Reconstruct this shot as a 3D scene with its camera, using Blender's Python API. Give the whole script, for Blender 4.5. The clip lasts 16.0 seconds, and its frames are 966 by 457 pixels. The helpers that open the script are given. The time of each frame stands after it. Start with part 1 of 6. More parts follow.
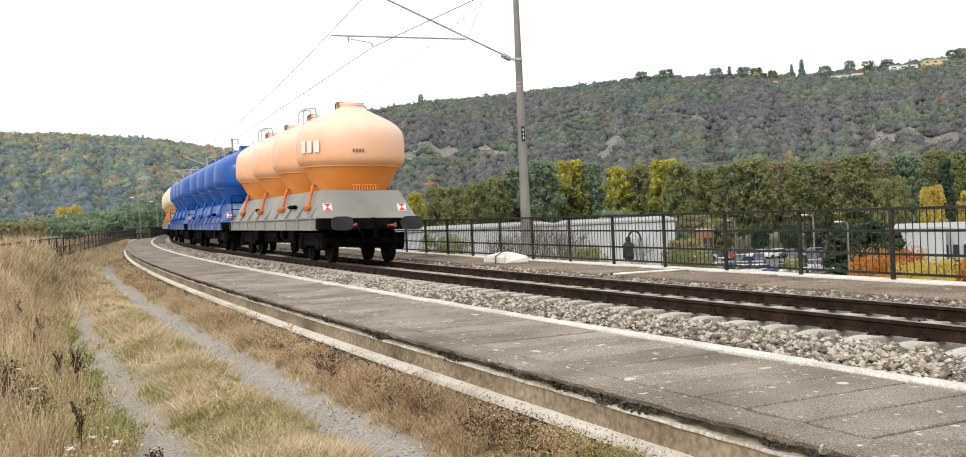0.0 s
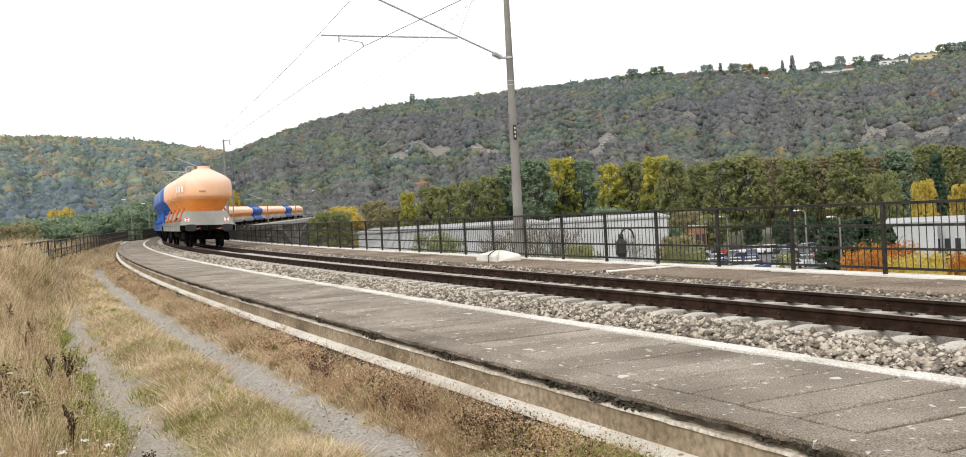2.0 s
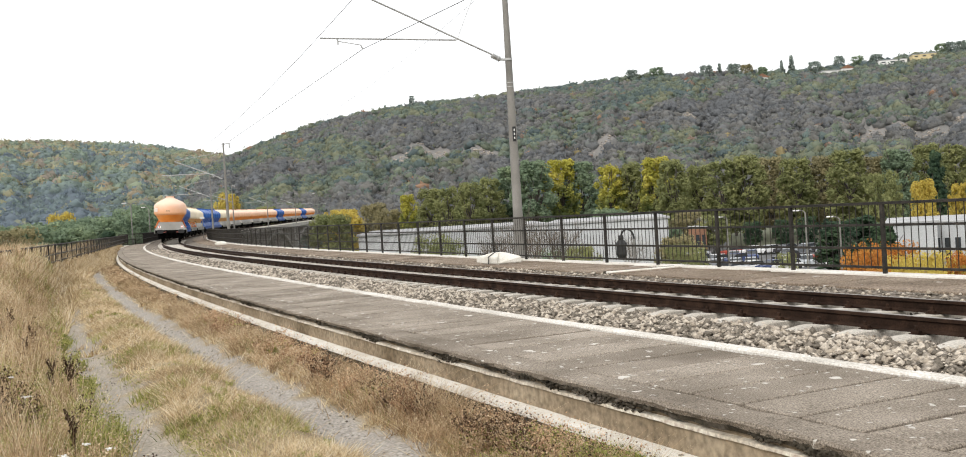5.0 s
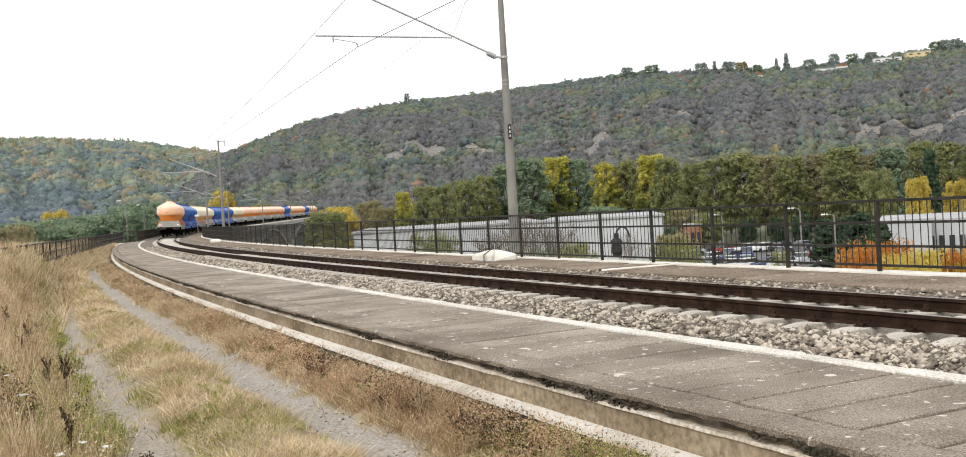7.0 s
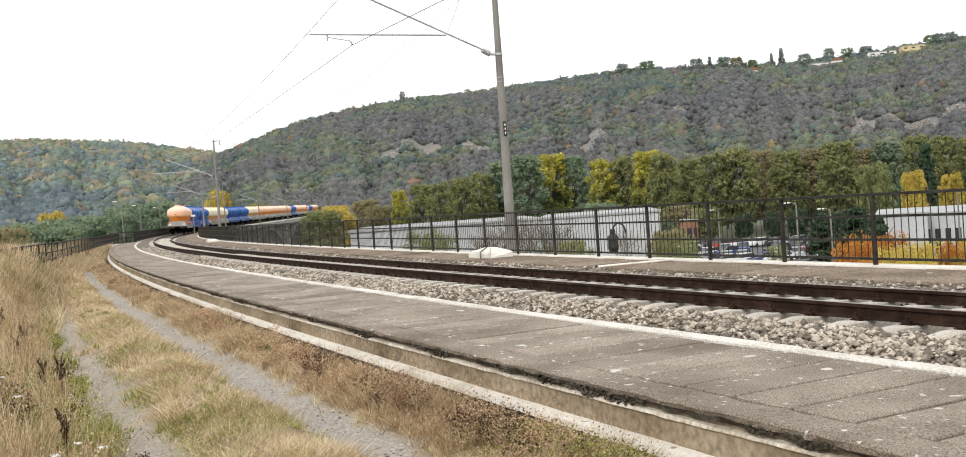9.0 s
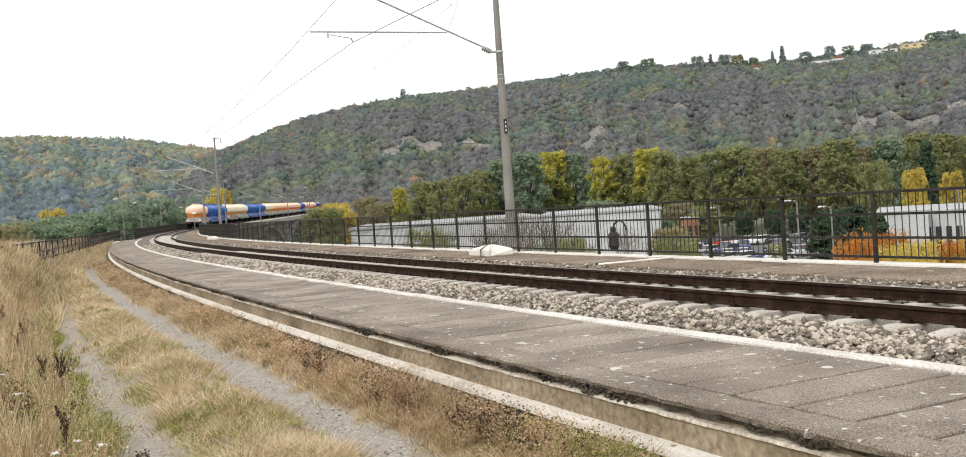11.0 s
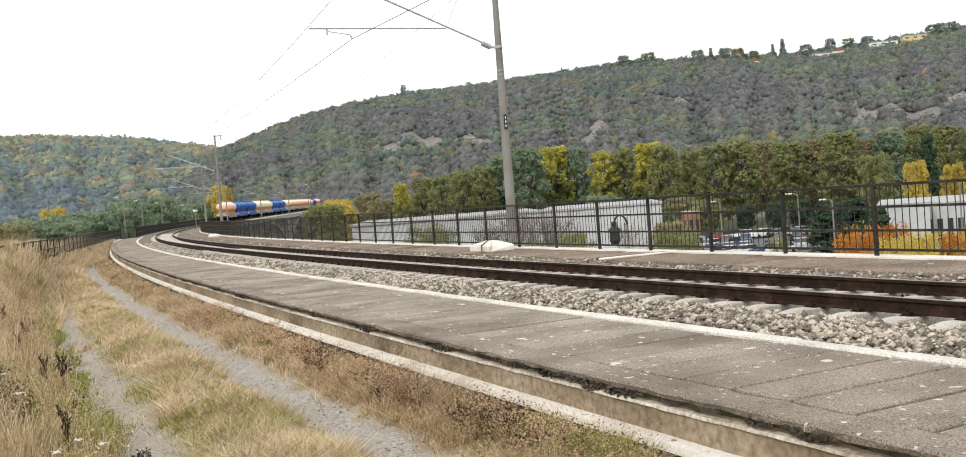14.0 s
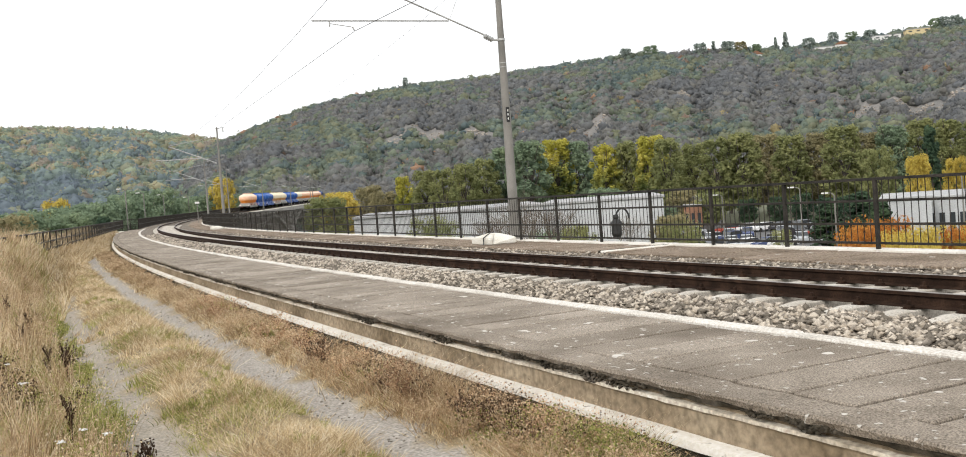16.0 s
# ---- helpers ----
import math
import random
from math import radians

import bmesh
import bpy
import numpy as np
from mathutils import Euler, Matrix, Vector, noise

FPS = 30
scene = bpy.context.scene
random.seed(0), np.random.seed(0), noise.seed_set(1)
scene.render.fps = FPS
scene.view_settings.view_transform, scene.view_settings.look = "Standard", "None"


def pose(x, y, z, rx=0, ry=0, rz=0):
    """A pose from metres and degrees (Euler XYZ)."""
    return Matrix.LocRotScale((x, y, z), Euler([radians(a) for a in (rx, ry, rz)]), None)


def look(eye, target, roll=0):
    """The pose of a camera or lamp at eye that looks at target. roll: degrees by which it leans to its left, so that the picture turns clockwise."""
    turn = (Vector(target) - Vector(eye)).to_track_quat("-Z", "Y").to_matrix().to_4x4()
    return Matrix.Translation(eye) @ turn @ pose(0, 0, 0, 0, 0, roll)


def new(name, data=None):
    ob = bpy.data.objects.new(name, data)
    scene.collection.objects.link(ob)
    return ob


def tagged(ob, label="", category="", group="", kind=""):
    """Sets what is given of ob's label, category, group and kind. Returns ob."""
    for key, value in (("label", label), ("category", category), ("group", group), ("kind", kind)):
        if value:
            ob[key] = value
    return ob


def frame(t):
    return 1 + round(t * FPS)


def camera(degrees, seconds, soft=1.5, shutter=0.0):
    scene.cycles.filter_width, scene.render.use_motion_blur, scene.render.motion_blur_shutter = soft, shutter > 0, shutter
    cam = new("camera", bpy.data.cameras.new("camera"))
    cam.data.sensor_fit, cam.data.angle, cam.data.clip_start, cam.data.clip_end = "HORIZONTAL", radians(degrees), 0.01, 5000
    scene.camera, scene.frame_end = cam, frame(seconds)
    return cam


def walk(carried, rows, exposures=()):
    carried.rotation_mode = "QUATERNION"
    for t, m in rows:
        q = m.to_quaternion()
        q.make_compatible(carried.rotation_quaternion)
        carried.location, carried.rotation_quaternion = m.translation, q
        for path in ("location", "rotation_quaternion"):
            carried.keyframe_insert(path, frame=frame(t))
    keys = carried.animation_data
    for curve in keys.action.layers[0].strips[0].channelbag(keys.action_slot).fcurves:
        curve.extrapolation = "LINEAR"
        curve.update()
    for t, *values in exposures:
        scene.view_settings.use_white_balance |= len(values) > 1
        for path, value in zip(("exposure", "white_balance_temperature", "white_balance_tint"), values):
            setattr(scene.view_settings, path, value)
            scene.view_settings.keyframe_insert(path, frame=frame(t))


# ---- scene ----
cam = camera(51.0, 16.0, soft=0.95)
PATH = [
    (0.0, pose(-0.005, 0.011, 1.170, 88.938, 2.633, -0.018)),
    (0.5, pose(-0.003, 0.014, 1.169, 89.073, 2.720, -0.150)),
    (1.0, pose(-0.002, 0.014, 1.168, 89.104, 2.831, -0.262)),
    (1.5, pose(-0.001, 0.003, 1.169, 89.176, 2.907, -0.369)),
    (2.0, pose(0.004, 0.023, 1.170, 88.841, 3.199, -0.427)),
    (2.5, pose(0.000, 0.010, 1.173, 88.908, 3.085, -0.320)),
    (3.0, pose(0.002, 0.014, 1.171, 89.105, 3.021, -0.565)),
    (3.5, pose(0.002, 0.009, 1.168, 89.235, 3.135, -0.548)),
    (4.0, pose(0.005, 0.008, 1.170, 89.167, 3.336, -0.467)),
    (6.5, pose(0.008, 0.018, 1.170, 88.758, 3.633, -0.479)),
    (7.0, pose(0.000, -0.000, 1.173, 88.795, 3.518, -0.700)),
    (7.5, pose(-0.002, 0.000, 1.177, 88.827, 3.600, -0.698)),
    (8.0, pose(0.001, 0.003, 1.173, 88.926, 3.702, -0.633)),
    (8.5, pose(0.005, -0.000, 1.173, 88.806, 3.795, -0.788)),
    (9.0, pose(0.014, 0.014, 1.167, 88.643, 4.039, -0.898)),
    (11.5, pose(0.022, 0.023, 1.168, 88.476, 3.988, -0.854)),
    (12.0, pose(0.029, 0.020, 1.170, 88.432, 4.016, -0.940)),
    (12.5, pose(0.031, 0.019, 1.167, 88.427, 4.318, -0.869)),
    (13.0, pose(0.032, 0.031, 1.169, 88.436, 4.331, -0.773)),
    (13.5, pose(0.036, 0.023, 1.167, 88.392, 4.408, -0.703)),
    (14.0, pose(0.035, 0.019, 1.172, 88.253, 4.425, -0.796)),
    (14.5, pose(0.033, 0.010, 1.171, 88.210, 4.374, -0.797)),
    (15.0, pose(0.031, -0.003, 1.178, 88.111, 4.323, -0.684)),
    (15.5, pose(0.028, 0.023, 1.170, 87.930, 4.229, -0.665)),
    (16.0, pose(0.029, -0.003, 1.168, 87.857, 4.281, -0.691)),
]
walk(cam, PATH)

# ---- light ----
world = bpy.data.worlds.new("overcast_sky")
scene.world = world
world.use_nodes = True
wn, wl = world.node_tree.nodes, world.node_tree.links
wn.clear()
w_out = wn.new("ShaderNodeOutputWorld")
w_bg = wn.new("ShaderNodeBackground")
w_sky = wn.new("ShaderNodeTexSky")
w_sky.sky_type = "NISHITA"
w_sky.sun_disc = False
w_sky.sun_elevation = radians(38)
w_sky.sun_rotation = radians(150)
w_sky.dust_density = 4.0
w_dim = wn.new("ShaderNodeMix")
w_dim.data_type = "RGBA"
w_dim.inputs["Factor"].default_value = 0.93
w_scale = wn.new("ShaderNodeVectorMath")
w_scale.operation = "SCALE"
w_scale.inputs["Scale"].default_value = 0.12
wl.new(w_sky.outputs["Color"], w_scale.inputs[0])
wl.new(w_scale.outputs["Vector"], w_dim.inputs["A"])
w_dim.inputs["B"].default_value = (1.04, 1.05, 1.06, 1)      # the cloud cover
wl.new(w_dim.outputs["Result"], w_bg.inputs["Color"])
w_bg.inputs["Strength"].default_value = 1.0
wl.new(w_bg.outputs["Background"], w_out.inputs["Surface"])
sun_data = bpy.data.lights.new("sun", "SUN")
sun_data.energy = 1.3
sun_data.angle = radians(14)
sun_data.color = (1.0, 0.95, 0.88)
sun = new("sun", sun_data)
sun.matrix_world = look((-60, -90, 80), (0, 0, 0))
scene.view_settings.exposure = 0.4


# ---- materials ----
def mat(name, stops, scale=4.0, rough=0.85, metal=0.0, bump=0.3, detail_scale=60.0, fine=0.35, random_by="", spread=0.25, coords="Object"):
    """A surface with colour stops along a large noise, a fine grain, optional variation piece by piece, and relief."""
    m = bpy.data.materials.new(name)
    m.use_nodes = True
    n, l = m.node_tree.nodes, m.node_tree.links
    b = n["Principled BSDF"]
    b.inputs["Roughness"].default_value = rough
    b.inputs["Metallic"].default_value = metal
    co = n.new("ShaderNodeTexCoord")
    src = n.new("ShaderNodeNewGeometry").outputs["Position"] if coords == "World" else co.outputs[coords]
    big = n.new("ShaderNodeTexNoise")
    big.inputs["Scale"].default_value = scale
    big.inputs["Detail"].default_value = 6
    small = n.new("ShaderNodeTexNoise")
    small.inputs["Scale"].default_value = detail_scale
    small.inputs["Detail"].default_value = 4
    l.new(src, big.inputs["Vector"])
    l.new(src, small.inputs["Vector"])
    ramp = n.new("ShaderNodeValToRGB")
    e = ramp.color_ramp.elements
    while len(e) < len(stops):
        e.new(0.5)
    for i, c in enumerate(stops):
        e[i].position = 0.28 + 0.44 * i / max(1, len(stops) - 1)
        e[i].color = (*c, 1)
    fac = big.outputs["Fac"]
    if random_by:
        rnd = n.new("ShaderNodeObjectInfo").outputs["Random"] if random_by == "object" else n.new("ShaderNodeNewGeometry").outputs["Random Per Island"]
        ma = n.new("ShaderNodeMath")
        ma.operation = "MULTIPLY_ADD"
        l.new(rnd, ma.inputs[0])
        ma.inputs[1].default_value = spread * 2
        ma.inputs[2].default_value = -spread
        ad = n.new("ShaderNodeMath")
        ad.operation = "ADD"
        l.new(fac, ad.inputs[0])
        l.new(ma.outputs[0], ad.inputs[1])
        fac = ad.outputs[0]
    l.new(fac, ramp.inputs["Fac"])
    mix = n.new("ShaderNodeMix")
    mix.data_type = "RGBA"
    mix.blend_type = "OVERLAY"
    mix.inputs["Factor"].default_value = fine
    l.new(ramp.outputs["Color"], mix.inputs["A"])
    grain = n.new("ShaderNodeMapRange")
    grain.inputs["From Min"].default_value = 0.3
    grain.inputs["From Max"].default_value = 0.7
    l.new(small.outputs["Fac"], grain.inputs["Value"])
    l.new(grain.outputs["Result"], mix.inputs["B"])
    l.new(mix.outputs["Result"], b.inputs["Base Color"])
    if bump:
        bp = n.new("ShaderNodeBump")
        bp.inputs["Strength"].default_value = bump
        bp.inputs["Distance"].default_value = 0.02
        l.new(small.outputs["Fac"], bp.inputs["Height"])
        l.new(bp.outputs["Normal"], b.inputs["Normal"])
    return m


def speckled(m, colour, scale=9.0, low=0.66, high=0.7):
    """Adds pale lichen patches, with edges of their own, to a material."""
    n, l = m.node_tree.nodes, m.node_tree.links
    b = n["Principled BSDF"]
    old = b.inputs["Base Color"].links[0].from_socket
    geo = n.new("ShaderNodeNewGeometry")
    tex = n.new("ShaderNodeTexNoise")
    tex.inputs["Scale"].default_value = scale
    tex.inputs["Detail"].default_value = 2
    l.new(geo.outputs["Position"], tex.inputs["Vector"])
    mr = n.new("ShaderNodeMapRange")
    mr.inputs["From Min"].default_value = low
    mr.inputs["From Max"].default_value = high
    l.new(tex.outputs["Fac"], mr.inputs["Value"])
    mix = n.new("ShaderNodeMix")
    mix.data_type = "RGBA"
    l.new(mr.outputs["Result"], mix.inputs["Factor"])
    l.new(old, mix.inputs["A"])
    mix.inputs["B"].default_value = (*colour, 1)
    l.new(mix.outputs["Result"], b.inputs["Base Color"])
    return m


M_DECK = speckled(speckled(mat("weathered_concrete_slab", [(0.16, 0.133, 0.104), (0.25, 0.213, 0.172), (0.345, 0.298, 0.246)], 1.1, 0.92, bump=0.45, detail_scale=90, fine=0.6, random_by="object", spread=0.08, coords="World"), (0.5, 0.475, 0.43), 15.0, 0.675, 0.7), (0.58, 0.55, 0.5), 5.2, 0.695, 0.715)
M_DECK_FAR = speckled(mat("brown_concrete_walk", [(0.14, 0.108, 0.08), (0.215, 0.168, 0.125), (0.28, 0.225, 0.175)], 1.0, 0.92, bump=0.8, detail_scale=40, fine=0.6, random_by="object", spread=0.08, coords="World"), (0.45, 0.42, 0.38), 5.0, 0.7, 0.73)
M_KERB = mat("pale_kerb_concrete", [(0.46, 0.425, 0.37), (0.58, 0.545, 0.49), (0.66, 0.63, 0.58)], 2.0, 0.9, bump=0.3, detail_scale=50, random_by="object", spread=0.1, coords="World")
M_WALL = mat("stained_wall_concrete", [(0.14, 0.105, 0.065), (0.26, 0.205, 0.14), (0.34, 0.28, 0.2)], 0.9, 0.92, bump=0.6, detail_scale=18, fine=0.35, coords="World")
M_RIB = mat("worn_rib_concrete", [(0.32, 0.27, 0.2), (0.52, 0.46, 0.37), (0.66, 0.61, 0.52)], 2.2, 0.9, bump=0.4, detail_scale=30, fine=0.4, coords="World")
M_LEDGE = mat("pale_ledge_concrete", [(0.58, 0.53, 0.45), (0.74, 0.7, 0.63), (0.82, 0.79, 0.73)], 1.4, 0.9, bump=0.4, detail_scale=30, fine=0.25, coords="World")
speckled(M_LEDGE, (0.2, 0.165, 0.12), 11.0, 0.66, 0.74)
# near-black for moss and open joints, and for shade under slab and ledge
M_DARK_EDGE = mat("mossy_shaded_edge", [(0.03, 0.027, 0.02), (0.07, 0.06, 0.045), (0.14, 0.12, 0.1)], 5.0, 0.95, bump=0.8, detail_scale=30, coords="World")
M_STONE = mat("ballast_stone", [(0.15, 0.13, 0.105), (0.27, 0.235, 0.195), (0.37, 0.315, 0.25), (0.5, 0.44, 0.365)], 0.8, 0.9, bump=0.5, detail_scale=40, random_by="island", spread=0.4, coords="World")
# darker, browner stones for the strip between the rails
M_STONE_BROWN = mat("brown_ballast_stone", [(0.07, 0.052, 0.04), (0.15, 0.115, 0.085), (0.26, 0.21, 0.16)], 0.8, 0.9, bump=0.5, detail_scale=40, random_by="island", spread=0.4, coords="World")
M_BED = mat("ballast_bed", [(0.06, 0.05, 0.04), (0.16, 0.135, 0.11), (0.34, 0.3, 0.25)], 16.0, 0.95, bump=1.0, detail_scale=26, coords="World")
M_SLEEPER = mat("concrete_sleeper", [(0.36, 0.325, 0.275), (0.46, 0.425, 0.37), (0.54, 0.505, 0.45)], 3.0, 0.9, random_by="object", spread=0.1)
M_RUST = mat("rusty_rail_side", [(0.016, 0.009, 0.006), (0.032, 0.018, 0.012), (0.06, 0.034, 0.022)], 6.0, 0.8, 0.2, bump=0.2, coords="World")
M_RUST_PALE = mat("worn_brown_steel", [(0.16, 0.085, 0.05), (0.26, 0.15, 0.1), (0.34, 0.22, 0.15)], 6.0, 0.8, 0.1, bump=0.1)
M_RAILTOP = mat("worn_rail_head", [(0.2, 0.17, 0.15), (0.3, 0.27, 0.24)], 8.0, 0.38, 0.7, bump=0.05, coords="World")
M_FENCE = mat("dark_painted_steel", [(0.018, 0.017, 0.015), (0.036, 0.033, 0.029), (0.065, 0.056, 0.047)], 5.0, 0.6, 0.2, bump=0.15, coords="World")
M_MAST = mat("grey_mast_steel", [(0.15, 0.143, 0.13), (0.2, 0.19, 0.172), (0.25, 0.238, 0.218)], 1.5, 0.7, 0.0, bump=0.05, fine=0.1, coords="World")
M_WIRE = mat("dull_copper_wire", [(0.08, 0.08, 0.08), (0.14, 0.14, 0.14)], 2.0, 0.5, 0.5, bump=0)
M_TUBE = mat("galvanised_tube", [(0.34, 0.34, 0.34), (0.48, 0.48, 0.47)], 3.0, 0.55, 0.2, bump=0)
M_BLACK = mat("black_plate", [(0.01, 0.01, 0.01), (0.02, 0.02, 0.02)], 3.0, 0.6, bump=0)
M_WHITE = mat("white_paint", [(0.68, 0.67, 0.65), (0.8, 0.79, 0.77)], 3.0, 0.6, bump=0.05)
M_PALE = mat("faded_paint", [(0.78, 0.7, 0.62), (0.84, 0.78, 0.72)], 3.0, 0.6, bump=0)
M_COCK = mat("dull_red_paint", [(0.24, 0.05, 0.04), (0.36, 0.09, 0.07)], 6.0, 0.7, bump=0)
M_RED = mat("red_paint", [(0.5, 0.03, 0.02), (0.6, 0.05, 0.03)], 3.0, 0.55, bump=0)
M_BOX = mat("old_white_cover", [(0.5, 0.47, 0.4), (0.66, 0.63, 0.56), (0.74, 0.72, 0.66)], 2.0, 0.8)


def paint(name, low, mid, dust):
    return mat(name, [low, mid, dust], 0.8, 0.48, bump=0.0, detail_scale=9, fine=0.05)


def dusted_lit(m, dust, low, high):
    """Pales the paint towards the filling hatches: cement dust plus painted light from above."""
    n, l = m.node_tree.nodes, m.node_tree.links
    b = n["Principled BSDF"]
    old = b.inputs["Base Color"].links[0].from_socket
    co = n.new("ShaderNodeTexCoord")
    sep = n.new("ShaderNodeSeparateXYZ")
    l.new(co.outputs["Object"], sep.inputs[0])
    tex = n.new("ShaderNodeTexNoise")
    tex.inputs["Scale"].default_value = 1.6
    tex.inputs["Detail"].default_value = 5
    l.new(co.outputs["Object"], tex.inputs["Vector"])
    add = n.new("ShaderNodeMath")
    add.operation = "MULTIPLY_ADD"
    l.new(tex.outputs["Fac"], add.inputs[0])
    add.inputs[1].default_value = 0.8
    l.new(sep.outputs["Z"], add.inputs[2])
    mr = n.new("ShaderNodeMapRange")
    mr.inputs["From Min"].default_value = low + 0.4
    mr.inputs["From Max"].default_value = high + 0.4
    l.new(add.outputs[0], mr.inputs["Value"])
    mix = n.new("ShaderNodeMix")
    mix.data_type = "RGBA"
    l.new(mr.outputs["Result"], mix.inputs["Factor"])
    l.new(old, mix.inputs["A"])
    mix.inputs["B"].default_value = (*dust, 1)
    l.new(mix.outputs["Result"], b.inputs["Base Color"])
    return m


# the pale upper tone holds both dust and top light
M_ORANGE = dusted_lit(paint("dusty_lit_orange_paint", (0.74, 0.3, 0.1), (0.78, 0.35, 0.14), (0.8, 0.4, 0.18)), (0.84, 0.58, 0.44), 2.25, 3.45)
# deeper, more saturated orange for the cones below the seam
M_ORANGE_LOW = paint("orange_paint_low", (0.68, 0.19, 0.025), (0.76, 0.25, 0.04), (0.78, 0.32, 0.1))
M_BLUE = paint("dusty_blue_paint", (0.001, 0.045, 0.23), (0.002, 0.07, 0.32), (0.006, 0.11, 0.42))
M_BLUE.node_tree.nodes["Principled BSDF"].inputs["Roughness"].default_value = 0.32
M_CREAM = paint("dusty_cream_paint", (0.64, 0.5, 0.3), (0.76, 0.65, 0.46), (0.8, 0.72, 0.58))
# deeper ochre tone of the cream wagons' cones
M_CREAM_LOW = paint("cream_paint_low", (0.5, 0.24, 0.07), (0.6, 0.32, 0.12), (0.66, 0.4, 0.2))
M_GREYW = mat("grey_wagon_paint", [(0.2, 0.193, 0.172), (0.25, 0.242, 0.218), (0.29, 0.282, 0.258)], 0.9, 0.6, bump=0.0, detail_scale=12, fine=0.04)
M_BLUEGREY = mat("blue_casing_paint", [(0.008, 0.045, 0.2), (0.03, 0.085, 0.27), (0.2, 0.25, 0.38)], 1.5, 0.6, bump=0.05, detail_scale=12, fine=0.1)
M_UNDER = mat("sooty_underframe", [(0.002, 0.002, 0.002), (0.004, 0.0038, 0.0035), (0.011, 0.01, 0.009)], 3.0, 0.75, bump=0.3)
M_HOSE = mat("orange_hose", [(0.5, 0.13, 0.03), (0.62, 0.2, 0.06)], 4.0, 0.6, bump=0)

for dull in (M_RUST, M_DARK_EDGE, M_FENCE, M_STONE, M_BED, M_DECK, M_DECK_FAR, M_WALL):
    dull.node_tree.nodes["Principled BSDF"].inputs["Specular IOR Level"].default_value = 0.12

M_UNDER.node_tree.nodes["Principled BSDF"].inputs["Specular IOR Level"].default_value = 0.04
M_BUFFER = mat("worn_buffer_steel", [(0.008, 0.008, 0.009), (0.014, 0.014, 0.015), (0.028, 0.028, 0.029)], 4.0, 0.7, 0.0, bump=0.1)

# ---- the line of the track: an arc to the right, then straight ----
RADIUS, CX, CY, TURN0, S_END, CANT = 595.67, 542.349, 264.827, radians(-25.1155), 226.0, 2.14


def climb(s):
    """The rise of the line over the viaduct, and its slope in degrees."""
    u = max(0.0, s - 100.0)
    v = min(u, 110.0)
    return 3.4e-5 * v * v + 6.8e-5 * v * (u - v), math.degrees(math.atan(6.8e-5 * v))


def at(s, lat=0.0, z=0.0):
    """The place s metres along the track and lat metres to its right."""
    sa = min(s, S_END)
    phi = TURN0 + sa / RADIUS
    x, y = CX - (RADIUS - lat) * math.cos(phi), CY + (RADIUS - lat) * math.sin(phi)
    return Vector((x + math.sin(phi) * (s - sa), y + math.cos(phi) * (s - sa), z + climb(s)[0]))


def on_track(s, lat=0.0, z=0.0, cant=CANT):
    """The pose of a thing there: x to the right, y along the track."""
    phi = math.degrees(TURN0 + min(s, S_END) / RADIUS)
    slope = climb(s)[1]
    off = pose(0, 0, 0, 0, cant, -phi).to_3x3() @ Vector((lat, 0, z))
    p = at(s)
    return pose(p.x + off.x, p.y + off.y, p.z + off.z, slope, cant, -phi)


def lat_of(x, y):
    return RADIUS - np.hypot(x - CX, y - CY)


def along(x, y):
    return (np.arctan2(y - CY, CX - x) - TURN0) * RADIUS


# ---- mesh helpers ----
def link(name, me, material=None, parent=None, label=""):
    if material is not None and not me.materials:
        me.materials.append(material)
    ob = new(name, me)
    if parent is not None:
        ob.parent = parent
    if label:
        ob["label"] = label
    return ob


def part(name, bm, material, parent=None, label="", smooth=False):
    me = bpy.data.meshes.new(name)
    bm.to_mesh(me)
    bm.free()
    if smooth:
        me.polygons.foreach_set("use_smooth", [True] * len(me.polygons))
    return link(name, me, material, parent, label)


def soup(name, verts, faces, material=None, smooth=False):
    """A mesh from arrays: verts (n, 3) and faces (m, 3 or 4)."""
    verts, faces = np.asarray(verts, np.float32), np.asarray(faces, np.int32)
    me = bpy.data.meshes.new(name)
    me.vertices.add(len(verts))
    me.vertices.foreach_set("co", verts.ravel())
    k = faces.shape[1]
    me.loops.add(faces.size)
    me.loops.foreach_set("vertex_index", faces.ravel())
    me.polygons.add(len(faces))
    me.polygons.foreach_set("loop_start", np.arange(0, faces.size, k, dtype=np.int32))
    if smooth:
        me.polygons.foreach_set("use_smooth", np.ones(len(faces), bool))
    me.update(calc_edges=True)
    me.validate()
    if material is not None:
        me.materials.append(material)
    return me


def box(bm, c, size, bevel=0.0, m=None):
    geom = bmesh.ops.create_cube(bm, size=1.0)["verts"]
    bmesh.ops.scale(bm, vec=size, verts=geom)
    if bevel:
        edges = list({e for v in geom for e in v.link_edges})
        out = bmesh.ops.bevel(bm, geom=edges, offset=bevel, segments=1, affect="EDGES")
        geom = list({v for f in out["faces"] for v in f.verts} | {v for v in geom if v.is_valid})
    bmesh.ops.transform(bm, matrix=(m or Matrix()) @ Matrix.Translation(c), verts=geom)
    return geom


